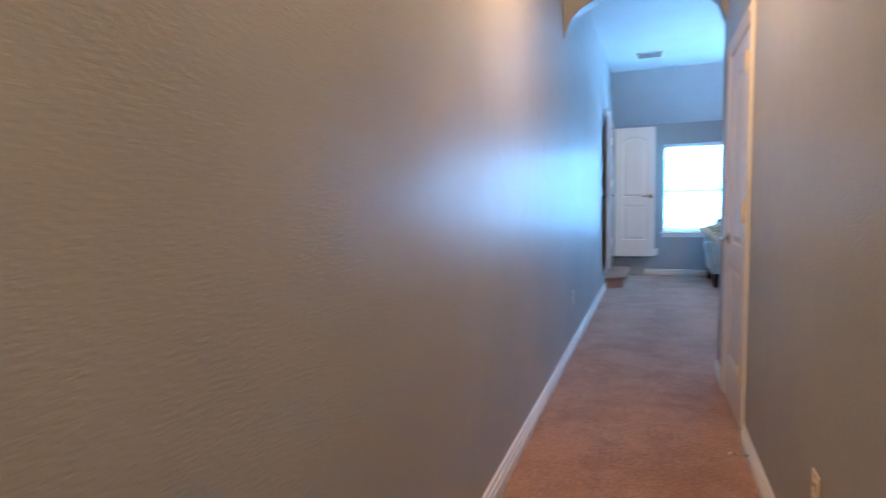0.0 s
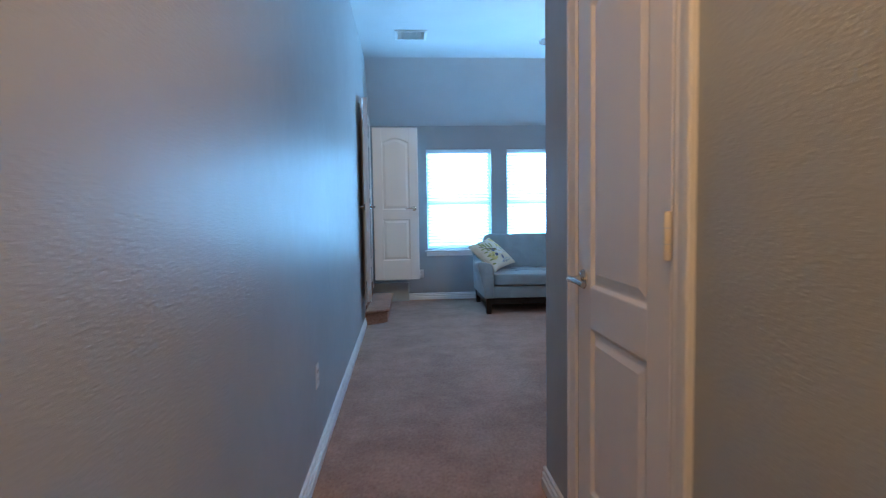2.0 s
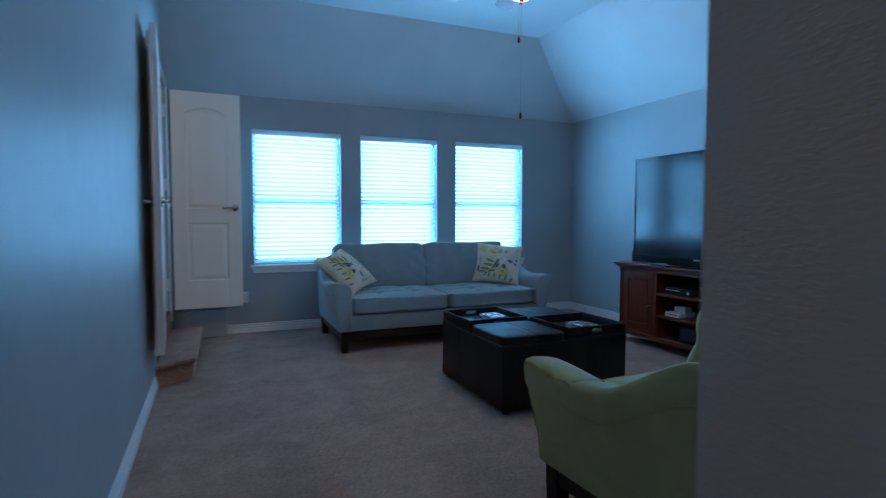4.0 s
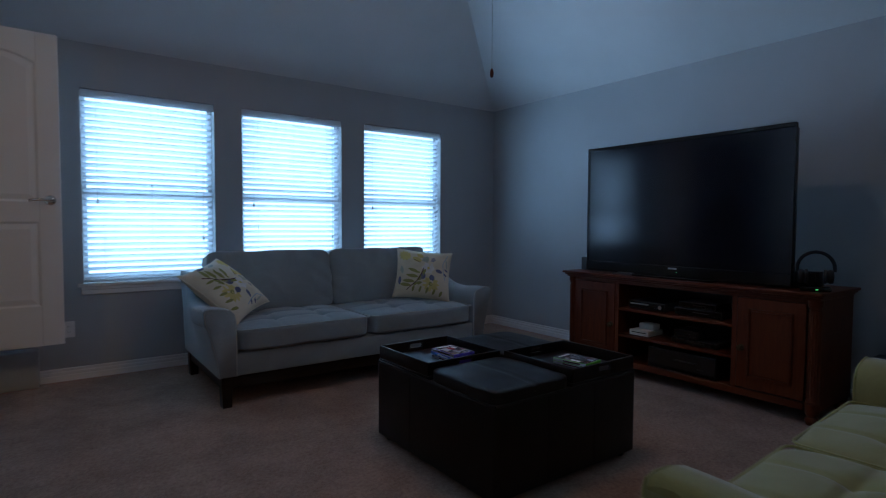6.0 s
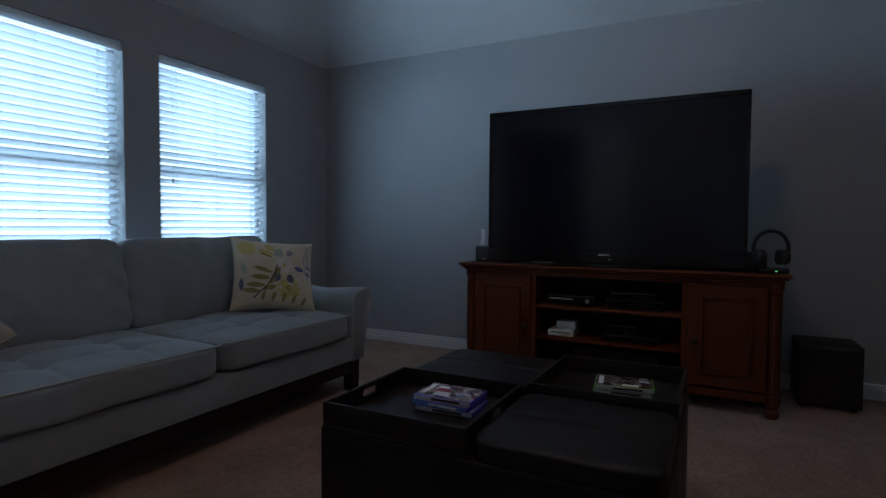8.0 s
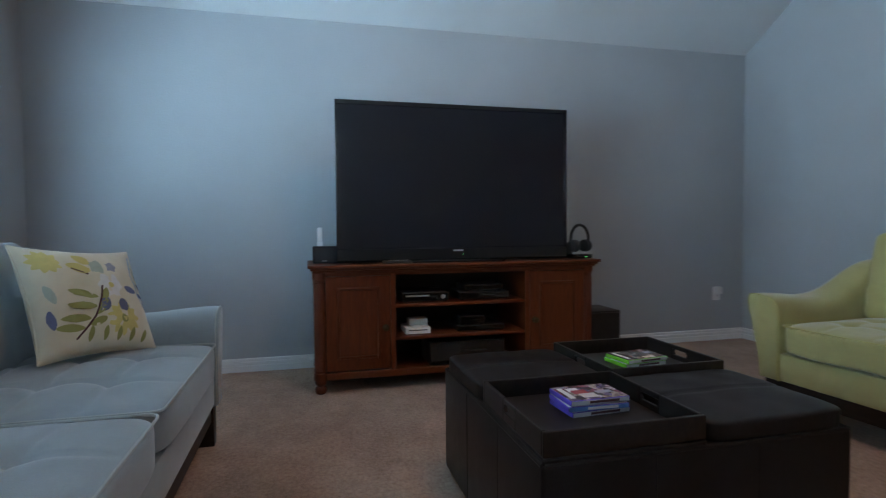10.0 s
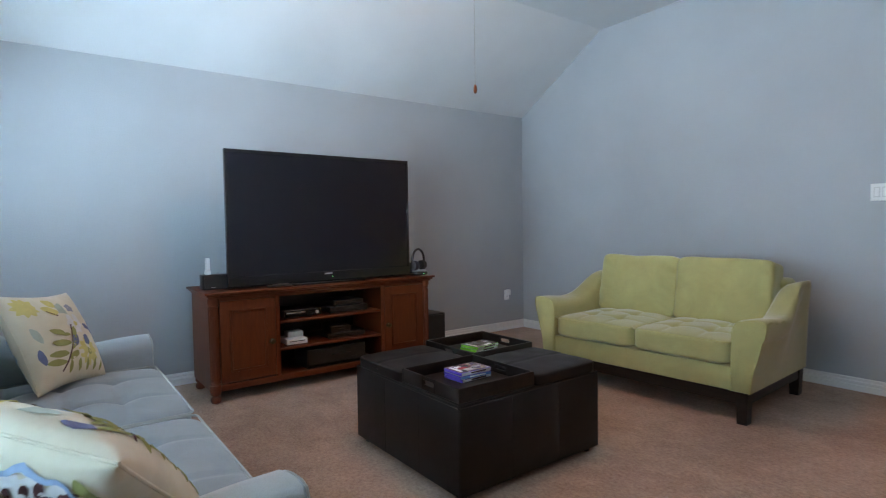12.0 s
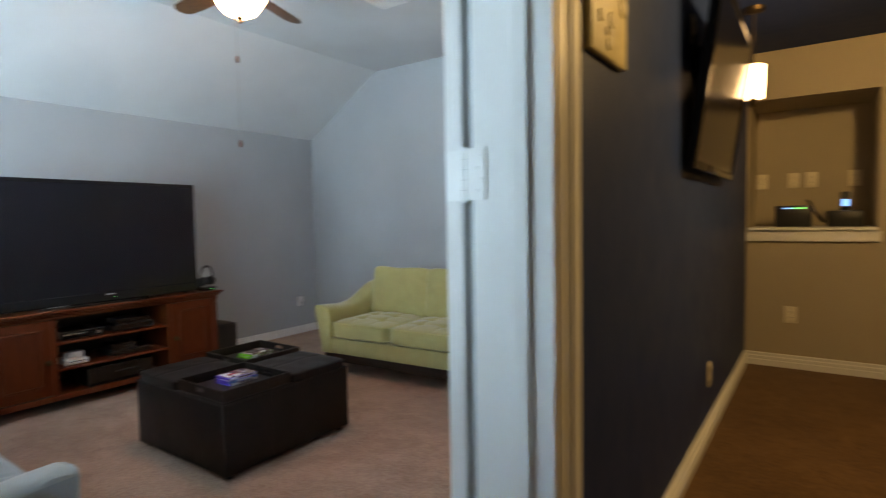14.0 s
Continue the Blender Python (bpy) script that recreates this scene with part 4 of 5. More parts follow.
def pillow(label, m, size=0.485, tall=0.93, thick=0.18):
    t = thing("throw_pillow", label, "pillow", m, group="throw pillows")
    N = 22

    def at(u, v, side, lift=0.0):
        e = max(0.0, (1 - u * u) * (1 - v * v))
        z = thick / 2 * e ** 0.42 * side
        z += 0.006 * noise.noise((u * 2.2, v * 2.2, side * 3.0)) * e
        z += 0.008 * noise.noise((u * 7.0, v * 7.0, side * 5.0 + thick)) * e ** 0.3
        return Vector((size / 2 * u * (0.91 + 0.09 * v * v), size / 2 * tall * v * (0.91 + 0.09 * u * u), z + lift * side))
    for side, nm, mat in ((1, "printed_cover", M_CANVAS), (-1, "back_cover", M_CANVAS)):
        bm = bmesh.new()
        g = [[bm.verts.new(at(math.sin(math.pi / 2 * (2 * i / N - 1)), math.sin(math.pi / 2 * (2 * j / N - 1)), side)) for j in range(N + 1)] for i in range(N + 1)]
        for i in range(N):
            for j in range(N):
                bm.faces.new((g[i][j], g[i + 1][j], g[i + 1][j + 1], g[i][j + 1]))
        cover = part(nm, bm, mat, t, smooth=True)

        def motif(name, outline, col, lift=0.0012):
            """A printed shape that lies on the cover: outline in the cover's own coordinates, about its first point."""
            b = bmesh.new()
            c = Vector(outline[0])
            rim = [Vector(p) for p in outline[1:]]
            rows = [[b.verts.new(at(*(c + (p - c) * k), side, lift)) for p in rim] for k in (0.34, 0.67, 1.0)]
            mid = b.verts.new(at(*c, side, lift))
            n = len(rim)
            for i in range(n):
                j = (i + 1) % n
                b.faces.new((mid, rows[0][i], rows[0][j]))
                for r0, r1 in zip(rows, rows[1:]):
                    b.faces.new((r0[i], r1[i], r1[j], r0[j]))
            part(name, b, PRINT[col], cover, smooth=True)

        def leaf(u, v, ang, ln, wd, col):
            a = Vector((math.cos(radians(ang)), math.sin(radians(ang))))
            p = Vector((-a.y, a.x))
            c = Vector((u, v)) + a * ln / 2
            o = [c]
            for i in range(12):
                s = 2 * math.pi * i / 12
                o.append(c + a * ln / 2 * math.cos(s) + p * wd / 2 * math.sin(s) * (0.55 + 0.45 * abs(math.sin(s))))
            motif("printed_leaf", o, col, 0.0026)

        def bloom(u, v, r, petals, col, heart=None, heart_col="olive"):
            o = [Vector((u, v))]
            for i in range(petals * 4):
                s = 2 * math.pi * i / (petals * 4)
                o.append(Vector((u, v)) + r * (0.86 + 0.14 * math.cos(petals * s)) * Vector((math.cos(s), math.sin(s))))
            motif("printed_flower", o, col)
            if heart:
                b = bmesh.new()
                ring = [b.verts.new(at(u + heart * math.cos(2 * math.pi * i / 12), v + heart * 1.2 * math.sin(2 * math.pi * i / 12), side, 0.0032)) for i in range(12)]
                b.faces.new(ring)
                part("flower_heart", b, PRINT[heart_col], cover)

        def stem(pts, wd, col):
            b = bmesh.new()
            prev = None
            for i in range(len(pts) - 1):
                for k in range(6):
                    p = Vector(pts[i]).lerp(Vector(pts[i + 1]), k / 6)
                    d = (Vector(pts[i + 1]) - Vector(pts[i])).normalized()
                    q = Vector((-d.y, d.x)) * wd / 2
                    cur = (b.verts.new(at(*(p + q), side, 0.0036)), b.verts.new(at(*(p - q), side, 0.0036)))
                    if prev:
                        b.faces.new((prev[0], prev[1], cur[1], cur[0]))
                    prev = cur
            part("printed_stem", b, PRINT[col], cover)
        if side > 0:
            stem([(-0.55, -0.78), (-0.22, -0.42), (-0.05, -0.05), (0.0, 0.18)], 0.035, "plum")
            for u, v, a, ln in ((-0.42, -0.62, 168, 0.42), (-0.30, -0.46, 172, 0.46), (-0.18, -0.26, 170, 0.48), (-0.12, -0.08, 160, 0.50), (-0.34, -0.58, 20, 0.34), (-0.2, -0.40, 48, 0.36), (-0.08, -0.2, 62, 0.34)):
                leaf(u, v, a, ln, 0.14, "olive")
            bloom(0.30, -0.50, 0.33, 11, "yellow", 0.07)
            bloom(0.18, 0.16, 0.27, 6, "white", 0.05, "yellow")
            leaf(0.05, -0.10, -120, 0.28, 0.22, "slate")
            leaf(0.30, -0.12, -75, 0.26, 0.20, "slate")
            leaf(0.46, 0.12, -20, 0.28, 0.16, "slate")
            leaf(-0.10, 0.46, 158, 0.38, 0.22, "yellow")
            leaf(-0.05, 0.62, 140, 0.30, 0.18, "yellow")
            stem([(-0.14, 0.40), (-0.30, 0.47), (-0.44, 0.52)], 0.03, "plum")
            bloom(0.06, 0.56, 0.17, 5, "sage")
            bloom(0.32, 0.56, 0.12, 5, "grey")
            bloom(-0.72, 0.66, 0.24, 10, "yellow")
            leaf(0.82, 0.62, -80, 0.42, 0.06, "sage")
            stem([(0.86, 0.82), (0.72, 0.40), (0.78, 0.0), (0.86, -0.3)], 0.025, "sky")
            leaf(0.80, 0.20, -30, 0.16, 0.07, "slate")
            for k in range(5):
                leaf(0.62 - 0.24 * k, -0.93 + 0.02 * k, 62 + 5 * k, 0.26, 0.09, "olive")
            leaf(-0.86, 0.22, -78, 0.36, 0.12, "sage")
            leaf(-0.88, -0.22, -84, 0.34, 0.11, "slate")
            leaf(0.78, 0.02, -40, 0.16, 0.07, "slate")
        else:
            lobes = [(-0.62 + 0.33 * (0.93 + 0.07 * math.cos(8 * a)) * math.cos(a), -0.22 + 0.52 * (0.93 + 0.07 * math.cos(8 * a)) * math.sin(a)) for a in (2 * math.pi * k / 40 for k in range(41))]
            motif("printed_flower", [(-0.62, -0.22)] + lobes[:-1], "white")
            stem(lobes, 0.05, "sky")
            stem([(-0.52, 0.22), (-0.60, -0.02), (-0.68, -0.26), (-0.74, -0.52)], 0.03, "plum")
            for u, v, a in ((-0.56, 0.10, -40), (-0.61, -0.06, -42), (-0.66, -0.22, -44), (-0.58, 0.04, -150), (-0.64, -0.14, -152), (-0.70, -0.30, -154), (-0.74, -0.50, -100)):
                leaf(u, v, a, 0.20, 0.09, "plum")
            for u, v, a in ((-0.92, -0.66, -25), (-0.74, -0.74, -20), (-0.56, -0.80, -15), (-0.40, -0.84, -10)):
                leaf(u, v, a, 0.30, 0.11, "olive")
            leaf(-0.92, 0.95, -70, 0.36, 0.14, "sage")
            leaf(-0.70, 0.98, -80, 0.30, 0.14, "olive")
            bloom(0.50, 0.1, 0.28, 9, "yellow")
    rim = [at(math.sin(math.pi / 2 * (2 * i / 16 - 1)), -1, 1) for i in range(17)] + [at(1, math.sin(math.pi / 2 * (2 * i / 16 - 1)), 1) for i in range(1, 17)] + \
          [at(math.sin(math.pi / 2 * (1 - 2 * i / 16)), 1, 1) for i in range(1, 17)] + [at(-1, math.sin(math.pi / 2 * (1 - 2 * i / 16)), 1) for i in range(1, 17)]
    part("piping", tube(bmesh.new(), rim, 0.004, 6), M_CANVAS, t)
    return t


def laid(centre, across, up):
    """A pose from a centre and the directions of the pillow's width and height."""
    u = Vector(across).normalized()
    n = u.cross(Vector(up)).normalized()
    return Matrix.Translation(centre) @ Matrix((u, n.cross(u), n)).transposed().to_4x4()


pillow("cream floral throw pillow propped upright against the sofa back", laid((3.170, 9.570, 0.708), (0.839, -0.542, -0.095), (0.270, 0.340, 0.900)))
pillow("cream floral throw pillow slumped over the sofa arm", laid((1.540, 9.553, 0.690), (0.632, -0.450, -0.630), (0.690, 0.690, 0.190)), thick=0.19)

# ---- ottoman with trays ----
OX, OY, OS = 1.964, 7.287, 0.927
ott = thing("storage_ottoman", "dark brown leather storage ottoman with four lids", "ottoman", pose(OX + OS / 2, OY + OS / 2, 0))
h = OS / 2
part("body", boxed(-h, h, -h, h, 0.028, 0.420, bevel=0.010, seg=3), M_LEATHER, ott)
for x in (-h + 0.05, h - 0.05):
    for y in (-h + 0.05, h - 0.05):
        part("foot", turned(bmesh.new(), [(0.018, 0), (0.022, 0.004), (0.022, 0.03)], (x, y, 0), 14), M_BLACK, ott)
for a in range(4):
    for u in (-h / 3, h / 3):
        seam = part("seam", tube(bmesh.new(), [(u, -h - 0.0005, 0.035), (u, -h - 0.0005, 0.412)], 0.0012, 6), M_LEATHER, ott, m=pose(0, 0, 0, 0, 0, 90 * a))
    part("rim_piping", tube(bmesh.new(), [(-h + 0.008, -h + 0.004, 0.420), (h - 0.008, -h + 0.004, 0.420)], 0.006, 8), M_LEATHER, ott, m=pose(0, 0, 0, 0, 0, 90 * a))


def lid_shape(q):
    if q.z > 0:
        u, v = q.x / 0.228, q.y / 0.228
        q.z += 0.008 * (1 - u * u) * (1 - v * v) + 0.003 * noise.noise((q.x * 9, q.y * 9, 2))
        q.z -= 0.0045 * math.exp(-(q.x / 0.006) ** 2)
    return q


for x, y in ((h / 2, h / 2), (-h / 2, -h / 2)):
    part("lid_cushion", soft_block(bmesh.new(), h - 0.008, h - 0.008, 0.062, 10.0, 30, lid_shape, pose(x, y, 0.449)), M_LEATHER, ott, "padded leather lid", smooth=True)
for x, y in ((-h / 2, h / 2), (h / 2, -h / 2)):
    part("lid_base", boxed(x - h / 2 + 0.004, x + h / 2 - 0.004, y - h / 2 + 0.004, y + h / 2 - 0.004, 0.418, 0.436, bevel=0.004), M_LEATHER, ott)


def tray(x, y):
    t = thing("serving_tray", "black-brown wooden serving tray with cut-out handles", "tray", pose(x, y, 0.437), group="trays on the ottoman")
    s, th, hh = h / 2 - 0.006, 0.012, 0.064
    part("tray_floor", boxed(-s + 0.004, s - 0.004, -s + 0.004, s - 0.004, 0, 0.008), M_ESPRESSO, t)
    for x0 in (-s, s - th):
        part("tray_side", boxed(x0, x0 + th, -s, s, 0.0, hh, bevel=0.003, seg=2), M_ESPRESSO, t)
    for y0 in (-s, s - th):
        e = bmesh.new()
        gap, zb, zt = 0.046, 0.026, 0.048
        box(e, -s + th, -gap, y0, y0 + th, 0, hh, 0.002)
        box(e, gap, s - th, y0, y0 + th, 0, hh, 0.002)
        box(e, -gap, gap, y0, y0 + th, 0, zb, 0.002)
        box(e, -gap, gap, y0, y0 + th, zt, hh, 0.002)
        for sx in (-1, 1):
            prism(e, [(sx * gap, zb), (sx * (gap - 0.010), zb), (sx * (gap - 0.003), (zb + zt) / 2), (sx * (gap - 0.010), zt), (sx * gap, zt)], "y", y0 + 0.001, y0 + th - 0.001)
        part("handle_side", e, M_ESPRESSO, t, smooth=None)
    return t


tray(OX + h / 2, OY + 3 * h / 2)
tray(OX + 3 * h / 2, OY + h / 2)


def game_case(label, x, y, z, yaw, spine, cover, patches, side):
    """A plastic disc case: tray shell, printed sleeve and bars for its lettering. Long side along local y, spine at -x."""
    t = thing("game_case", label, "disc case", pose(x, y, z, 0, 0, yaw), group="disc cases")
    w, l, th = 0.0675, 0.095, 0.0145
    part("shell", boxed(-w, w, -l, l, 0, th, bevel=0.0015), spine, t)
    part("cover_sheet", boxed(-w + 0.004, w - 0.002, -l + 0.003, l - 0.003, th, th + 0.0006), cover, t)
    part("spine_sheet", boxed(-w - 0.0006, -w, -l + 0.003, l - 0.003, 0.0012, th - 0.0012), side, t)
    r = random.Random(int(1000 * z) + yaw)
    for c in patches:
        x0, y0 = r.uniform(-w + 0.006, w - 0.05), r.uniform(-l + 0.006, l - 0.06)
        part("cover_art", boxed(x0, x0 + r.uniform(0.02, 0.045), y0, y0 + r.uniform(0.02, 0.055), th + 0.0006, th + 0.0006 + 0.0002 * (1 + patches.index(c))), c, t)
    part("title_bar", boxed(-w + 0.02, w - 0.02, l - 0.028, l - 0.012, th + 0.0016, th + 0.002), PRINT["white"], t)
    part("spine_title", boxed(-w - 0.0012, -w - 0.0006, -0.06, 0.035, 0.004, 0.011), PRINT["plum"] if side is M_CASE_W else PRINT["white"], t)
    return t


M_CASE_G = surface("green_case_plastic", (0.10, 0.50, 0.04), (0.16, 0.62, 0.06), 9.0, 0.25)
M_CASE_P = surface("violet_case_plastic", (0.10, 0.06, 0.42), (0.16, 0.10, 0.52), 9.0, 0.25)
M_CASE_W = surface("white_sleeve", (0.55, 0.55, 0.57), (0.66, 0.66, 0.68), 15.0, 0.25)
M_CASE_R = surface("red_sleeve", (0.32, 0.05, 0.07), (0.45, 0.09, 0.10), 40.0, 0.25)
M_CASE_B = surface("blue_sleeve", (0.06, 0.16, 0.40), (0.10, 0.26, 0.55), 40.0, 0.25)
M_CASE_D = surface("dark_sleeve", (0.05, 0.05, 0.06), (0.22, 0.20, 0.20), 60.0, 0.25)
TZ = 0.4455
gx, gy = 2.25, 7.932
game_case("closed disc case with a white sleeve in a tray", gx + 0.002, gy, TZ, 3, M_CASE_P, M_CASE_W, [M_CASE_B], M_CASE_W)
game_case("closed disc case with a blue sleeve in a stack", gx - 0.004, gy + 0.006, TZ + 0.0165, -2, M_CASE_P, M_CASE_W, [M_CASE_B], M_CASE_B)
game_case("violet disc case with a colourful cover on a stack", gx, gy + 0.002, TZ + 0.033, 1, M_CASE_P, M_ART, [PRINT["white"], M_CASE_R, PRINT["grey"], M_CASE_W], M_CASE_W)
game_case("green disc case lying in a tray", 2.69, 7.487, TZ, 6, M_CASE_G, M_CASE_W, [M_CASE_D], M_CASE_W)
game_case("green disc case with a dark cover on a stack", 2.687, 7.483, TZ + 0.0165, 8, M_CASE_G, M_ART_D, [PRINT["white"], M_CASE_D, PRINT["grey"]], M_CASE_W)

# ---- television stand ----
SX, SY = 4.315, 7.803
stand = thing("tv_stand", "cherry-stained wooden television stand with two doors", "tv stand", pose(SX, SY, 0))
F = -0.265                                             # front of the carcass
top = bmesh.new()
box(top, F - 0.045, 0.27, -0.938, 0.940, 0.752, 0.770, 0.005, 2)
box(top, F - 0.030, 0.265, -0.925, 0.925, 0.738, 0.752, 0.005, 2)
box(top, F - 0.018, 0.26, -0.912, 0.912, 0.724, 0.738, 0.004)
part("top", top, M_CHERRY_L, stand, "moulded cherry top", smooth=None)
for s in (-1, 1):
    part("side_panel", boxed(F + 0.03, 0.255, min(s * 0.905, s * 0.885), max(s * 0.905, s * 0.885), 0.085, 0.724), M_CHERRY, stand)
    col = bmesh.new()
    prof = [(0.040, 0.085), (0.040, 0.125), (0.034, 0.132), (0.036, 0.142), (0.030, 0.150), (0.030, 0.665), (0.036, 0.672), (0.033, 0.680), (0.040, 0.690), (0.040, 0.724)]
    turned(col, prof, (F + 0.030, s * 0.872, 0), 28)
    part("corner_column", col, M_CHERRY, stand, "turned fluted corner column")
    for i in range(7):
        a = math.pi / 2 + math.pi * (i + 0.5) / 7
        px, py = F + 0.030 + 0.0305 * math.cos(a), s * 0.872 + 0.0305 * math.sin(a)
        part("flute", tube(bmesh.new(), [(px, py, 0.16), (px, py, 0.655)], 0.0034, 6), M_CHERRY, stand)
    for x in (F + 0.032, 0.21):
        part("bun_foot", turned(bmesh.new(), [(0.020, 0.0), (0.030, 0.006), (0.036, 0.024), (0.034, 0.040), (0.024, 0.050), (0.030, 0.058), (0.036, 0.066), (0.036, 0.085)], (x, s * 0.872, 0), 24), M_CHERRY, stand)
part("bottom_board", boxed(F + 0.006, 0.255, -0.885, 0.885, 0.085, 0.112), M_CHERRY_L, stand)
part("plinth_moulding", boxed(F - 0.006, F + 0.006, -0.84, 0.84, 0.085, 0.128, bevel=0.004), M_CHERRY_L, stand)
part("frieze", boxed(F + 0.004, F + 0.022, -0.84, 0.84, 0.702, 0.724), M_CHERRY_L, stand)
part("back_board", boxed(0.245, 0.255, -0.885, 0.885, 0.112, 0.724), M_BLACK, stand)
bead_me = mesh_of("bead", turned(bmesh.new(), [(0.001, -0.0045), (0.0035, -0.003), (0.0045, 0), (0.0035, 0.003), (0.001, 0.0045)], n=8), M_CHERRY)
for y in (-0.452, 0.422):
    part("divider", boxed(F + 0.004, 0.245, y, y + 0.030, 0.112, 0.702), M_CHERRY, stand)
for z in (0.300, 0.500):
    part("shelf", boxed(F + 0.010, 0.24, -0.422, 0.422, z, z + 0.020, bevel=0.004), M_CHERRY_L, stand, "cherry shelf")
for s, y0, y1 in ((1, 0.455, 0.838), (-1, -0.838, -0.455)):
    door = part("cabinet_door", boxed(F - 0.001, F + 0.018, y0, y1, 0.136, 0.700, bevel=0.003), M_CHERRY, stand, "framed cherry cabinet door")
    fr = bmesh.new()
    a, b, z0, z1 = y0 + 0.064, y1 - 0.064, 0.206, 0.634
    for q in ((a, a + 0.016, z0, z1), (b - 0.016, b, z0, z1), (a + 0.016, b - 0.016, z0, z0 + 0.016), (a + 0.016, b - 0.016, z1 - 0.016, z1)):
        box(fr, F - 0.012, F - 0.001, q[0], q[1], q[2], q[3], 0.003, 2)
    part("panel_moulding", fr, M_CHERRY, door)
    part("door_panel", boxed(F - 0.004, F - 0.001, a + 0.016, b - 0.016, z0 + 0.016, z1 - 0.016, bevel=0.002), M_CHERRY, door)
    n = 22
    for i in range(n):
        for yy in (a + 0.008, b - 0.008):
            o = new("bead", bead_me)
            o.parent = door
            o.location = (F - 0.0125, yy, z0 + 0.016 + (z1 - z0 - 0.032) * i / (n - 1))
    n = 12
    for i in range(n):
        o = new("bead", bead_me)
        o.parent = door
        o.matrix_basis = pose(F - 0.0125, a + 0.016 + (b - a - 0.032) * i / (n - 1), z1 - 0.008, 90)
    ky = y0 + 0.030 if s > 0 else y1 - 0.030
    part("knob", turned(bmesh.new(), [(0.020, -0.001), (0.021, -0.004), (0.012, -0.007), (0.008, -0.018), (0.016, -0.024), (0.018, -0.030), (0.012, -0.035), (0.004, -0.037)], (F, ky, 0.385), 20, "x"), M_BRONZE, door, "aged bronze knob")

# ---- television ----
tv = thing("television", "large black flat television, switched off", "television", pose(4.095, 7.818, 0.771))
part("back_shell", boxed(0.03, 0.10, -0.735, 0.735, 0.03, 0.965, bevel=0.012, seg=2), M_BLACK, tv)
part("back_hump", boxed(0.10, 0.24, -0.5, 0.5, 0.17, 0.75, bevel=0.03, seg=2), M_BLACK, tv)
bz = bmesh.new()
box(bz, 0.0, 0.03, -0.752, 0.752, 0.955, 0.982, 0.003)
box(bz, 0.0, 0.03, -0.752, -0.735, 0.09, 0.955, 0.003)
box(bz, 0.0, 0.03, 0.735, 0.752, 0.09, 0.955, 0.003)
part("bezel", bz, M_GLOSSBLACK, tv)
part("screen", boxed(0.008, 0.03, -0.735, 0.735, 0.09, 0.955), M_SCREEN, tv, "dark matt screen")
part("lower_bezel", boxed(-0.004, 0.03, -0.752, 0.752, 0.016, 0.09, bevel=0.004), M_GLOSSBLACK, tv)
part("maker_mark", boxed(-0.0052, -0.004, -0.032, 0.032, 0.066, 0.076), M_SILVER, tv)
part("power_light", boxed(-0.0054, -0.004, -0.036, -0.031, 0.045, 0.0475), M_LED_G, tv, "small green standby light")
part("foot_plate", boxed(-0.05, 0.10, -0.30, 0.30, 0.0, 0.016, bevel=0.005), M_GLOSSBLACK, tv)
bar = thing("soundbar", "long black speaker bar behind the television foot", "speaker", pose(4.095, 7.825, 0.771))
bm = boxed(0.11, 0.20, -0.86, 0.885, 0, 0.105, bevel=0.006, seg=2)
part("cabinet", bm, M_BLACK, bar)
part("grille", boxed(0.105, 0.11, -0.845, 0.87, 0.008, 0.097), M_GREYDARK, bar)
part("indicator", boxed(0.1035, 0.105, 0.80, 0.83, 0.014, 0.018), M_SILVER, bar)
sensor = thing("white_remote", "white remote in a small upright cradle", "remote", pose(4.245, 8.665, 0.877))
part("cradle", boxed(-0.02, 0.02, -0.018, 0.018, 0, 0.03, bevel=0.004), M_PLASTIC, sensor)
part("remote_body", boxed(-0.012, 0.012, -0.015, 0.015, 0.012, 0.115, bevel=0.005, seg=2), M_PLASTIC, sensor)
rem = thing("remote_control", "slim dark remote on the stand's top", "remote", pose(4.085, 8.21, 0.771, 0, 0, 4))
part("remote_body", boxed(-0.018, 0.018, -0.09, 0.09, 0, 0.016, bevel=0.004), M_GREYDARK, rem)
part("button_strip", boxed(-0.01, 0.01, -0.07, 0.05, 0.016, 0.0175), M_SILVER, rem)

# ---- headphones on their charger ----
hp = thing("headphones", "black over-ear headphones on a lit charging dock", "headphones", pose(4.13, 6.955, 0.771, 0, 0, 22))
dock = part("dock", boxed(-0.05, 0.05, -0.075, 0.075, 0, 0.028, bevel=0.008, seg=2), M_GLOSSBLACK, hp)
part("dock_light", boxed(-0.052, -0.0495, -0.012, 0.0, 0.010, 0.015), M_LED_G, dock, "green charging light")
band = [(0, 0.090 * math.sin(radians(a)), 0.130 + 0.095 * math.cos(radians(a))) for a in range(-100, 101, 10)]
part("headband", tube(bmesh.new(), band, 0.010, 10), M_BLACK, hp)
for s in (-1, 1):
    cup = part("ear_cup", turned(bmesh.new(), [(0.020, 0.0), (0.038, 0.004), (0.042, 0.020), (0.034, 0.032)] if s < 0 else [(0.020, 0.0), (0.038, -0.004), (0.042, -0.020), (0.034, -0.032)], (0, s * 0.088, 0.085), 24, "y"), M_BLACK, hp)
    part("ear_pad", turned(bmesh.new(), [(0.036, 0.0), (0.042, 0.008), (0.040, 0.018), (0.024, 0.020)] if s < 0 else [(0.036, 0.0), (0.042, -0.008), (0.040, -0.018), (0.024, -0.020)], (0, s * 0.088 - s * 0.032, 0.085), 24, "y"), M_GREYDARK, cup)

# ---- boxes on the shelves ----


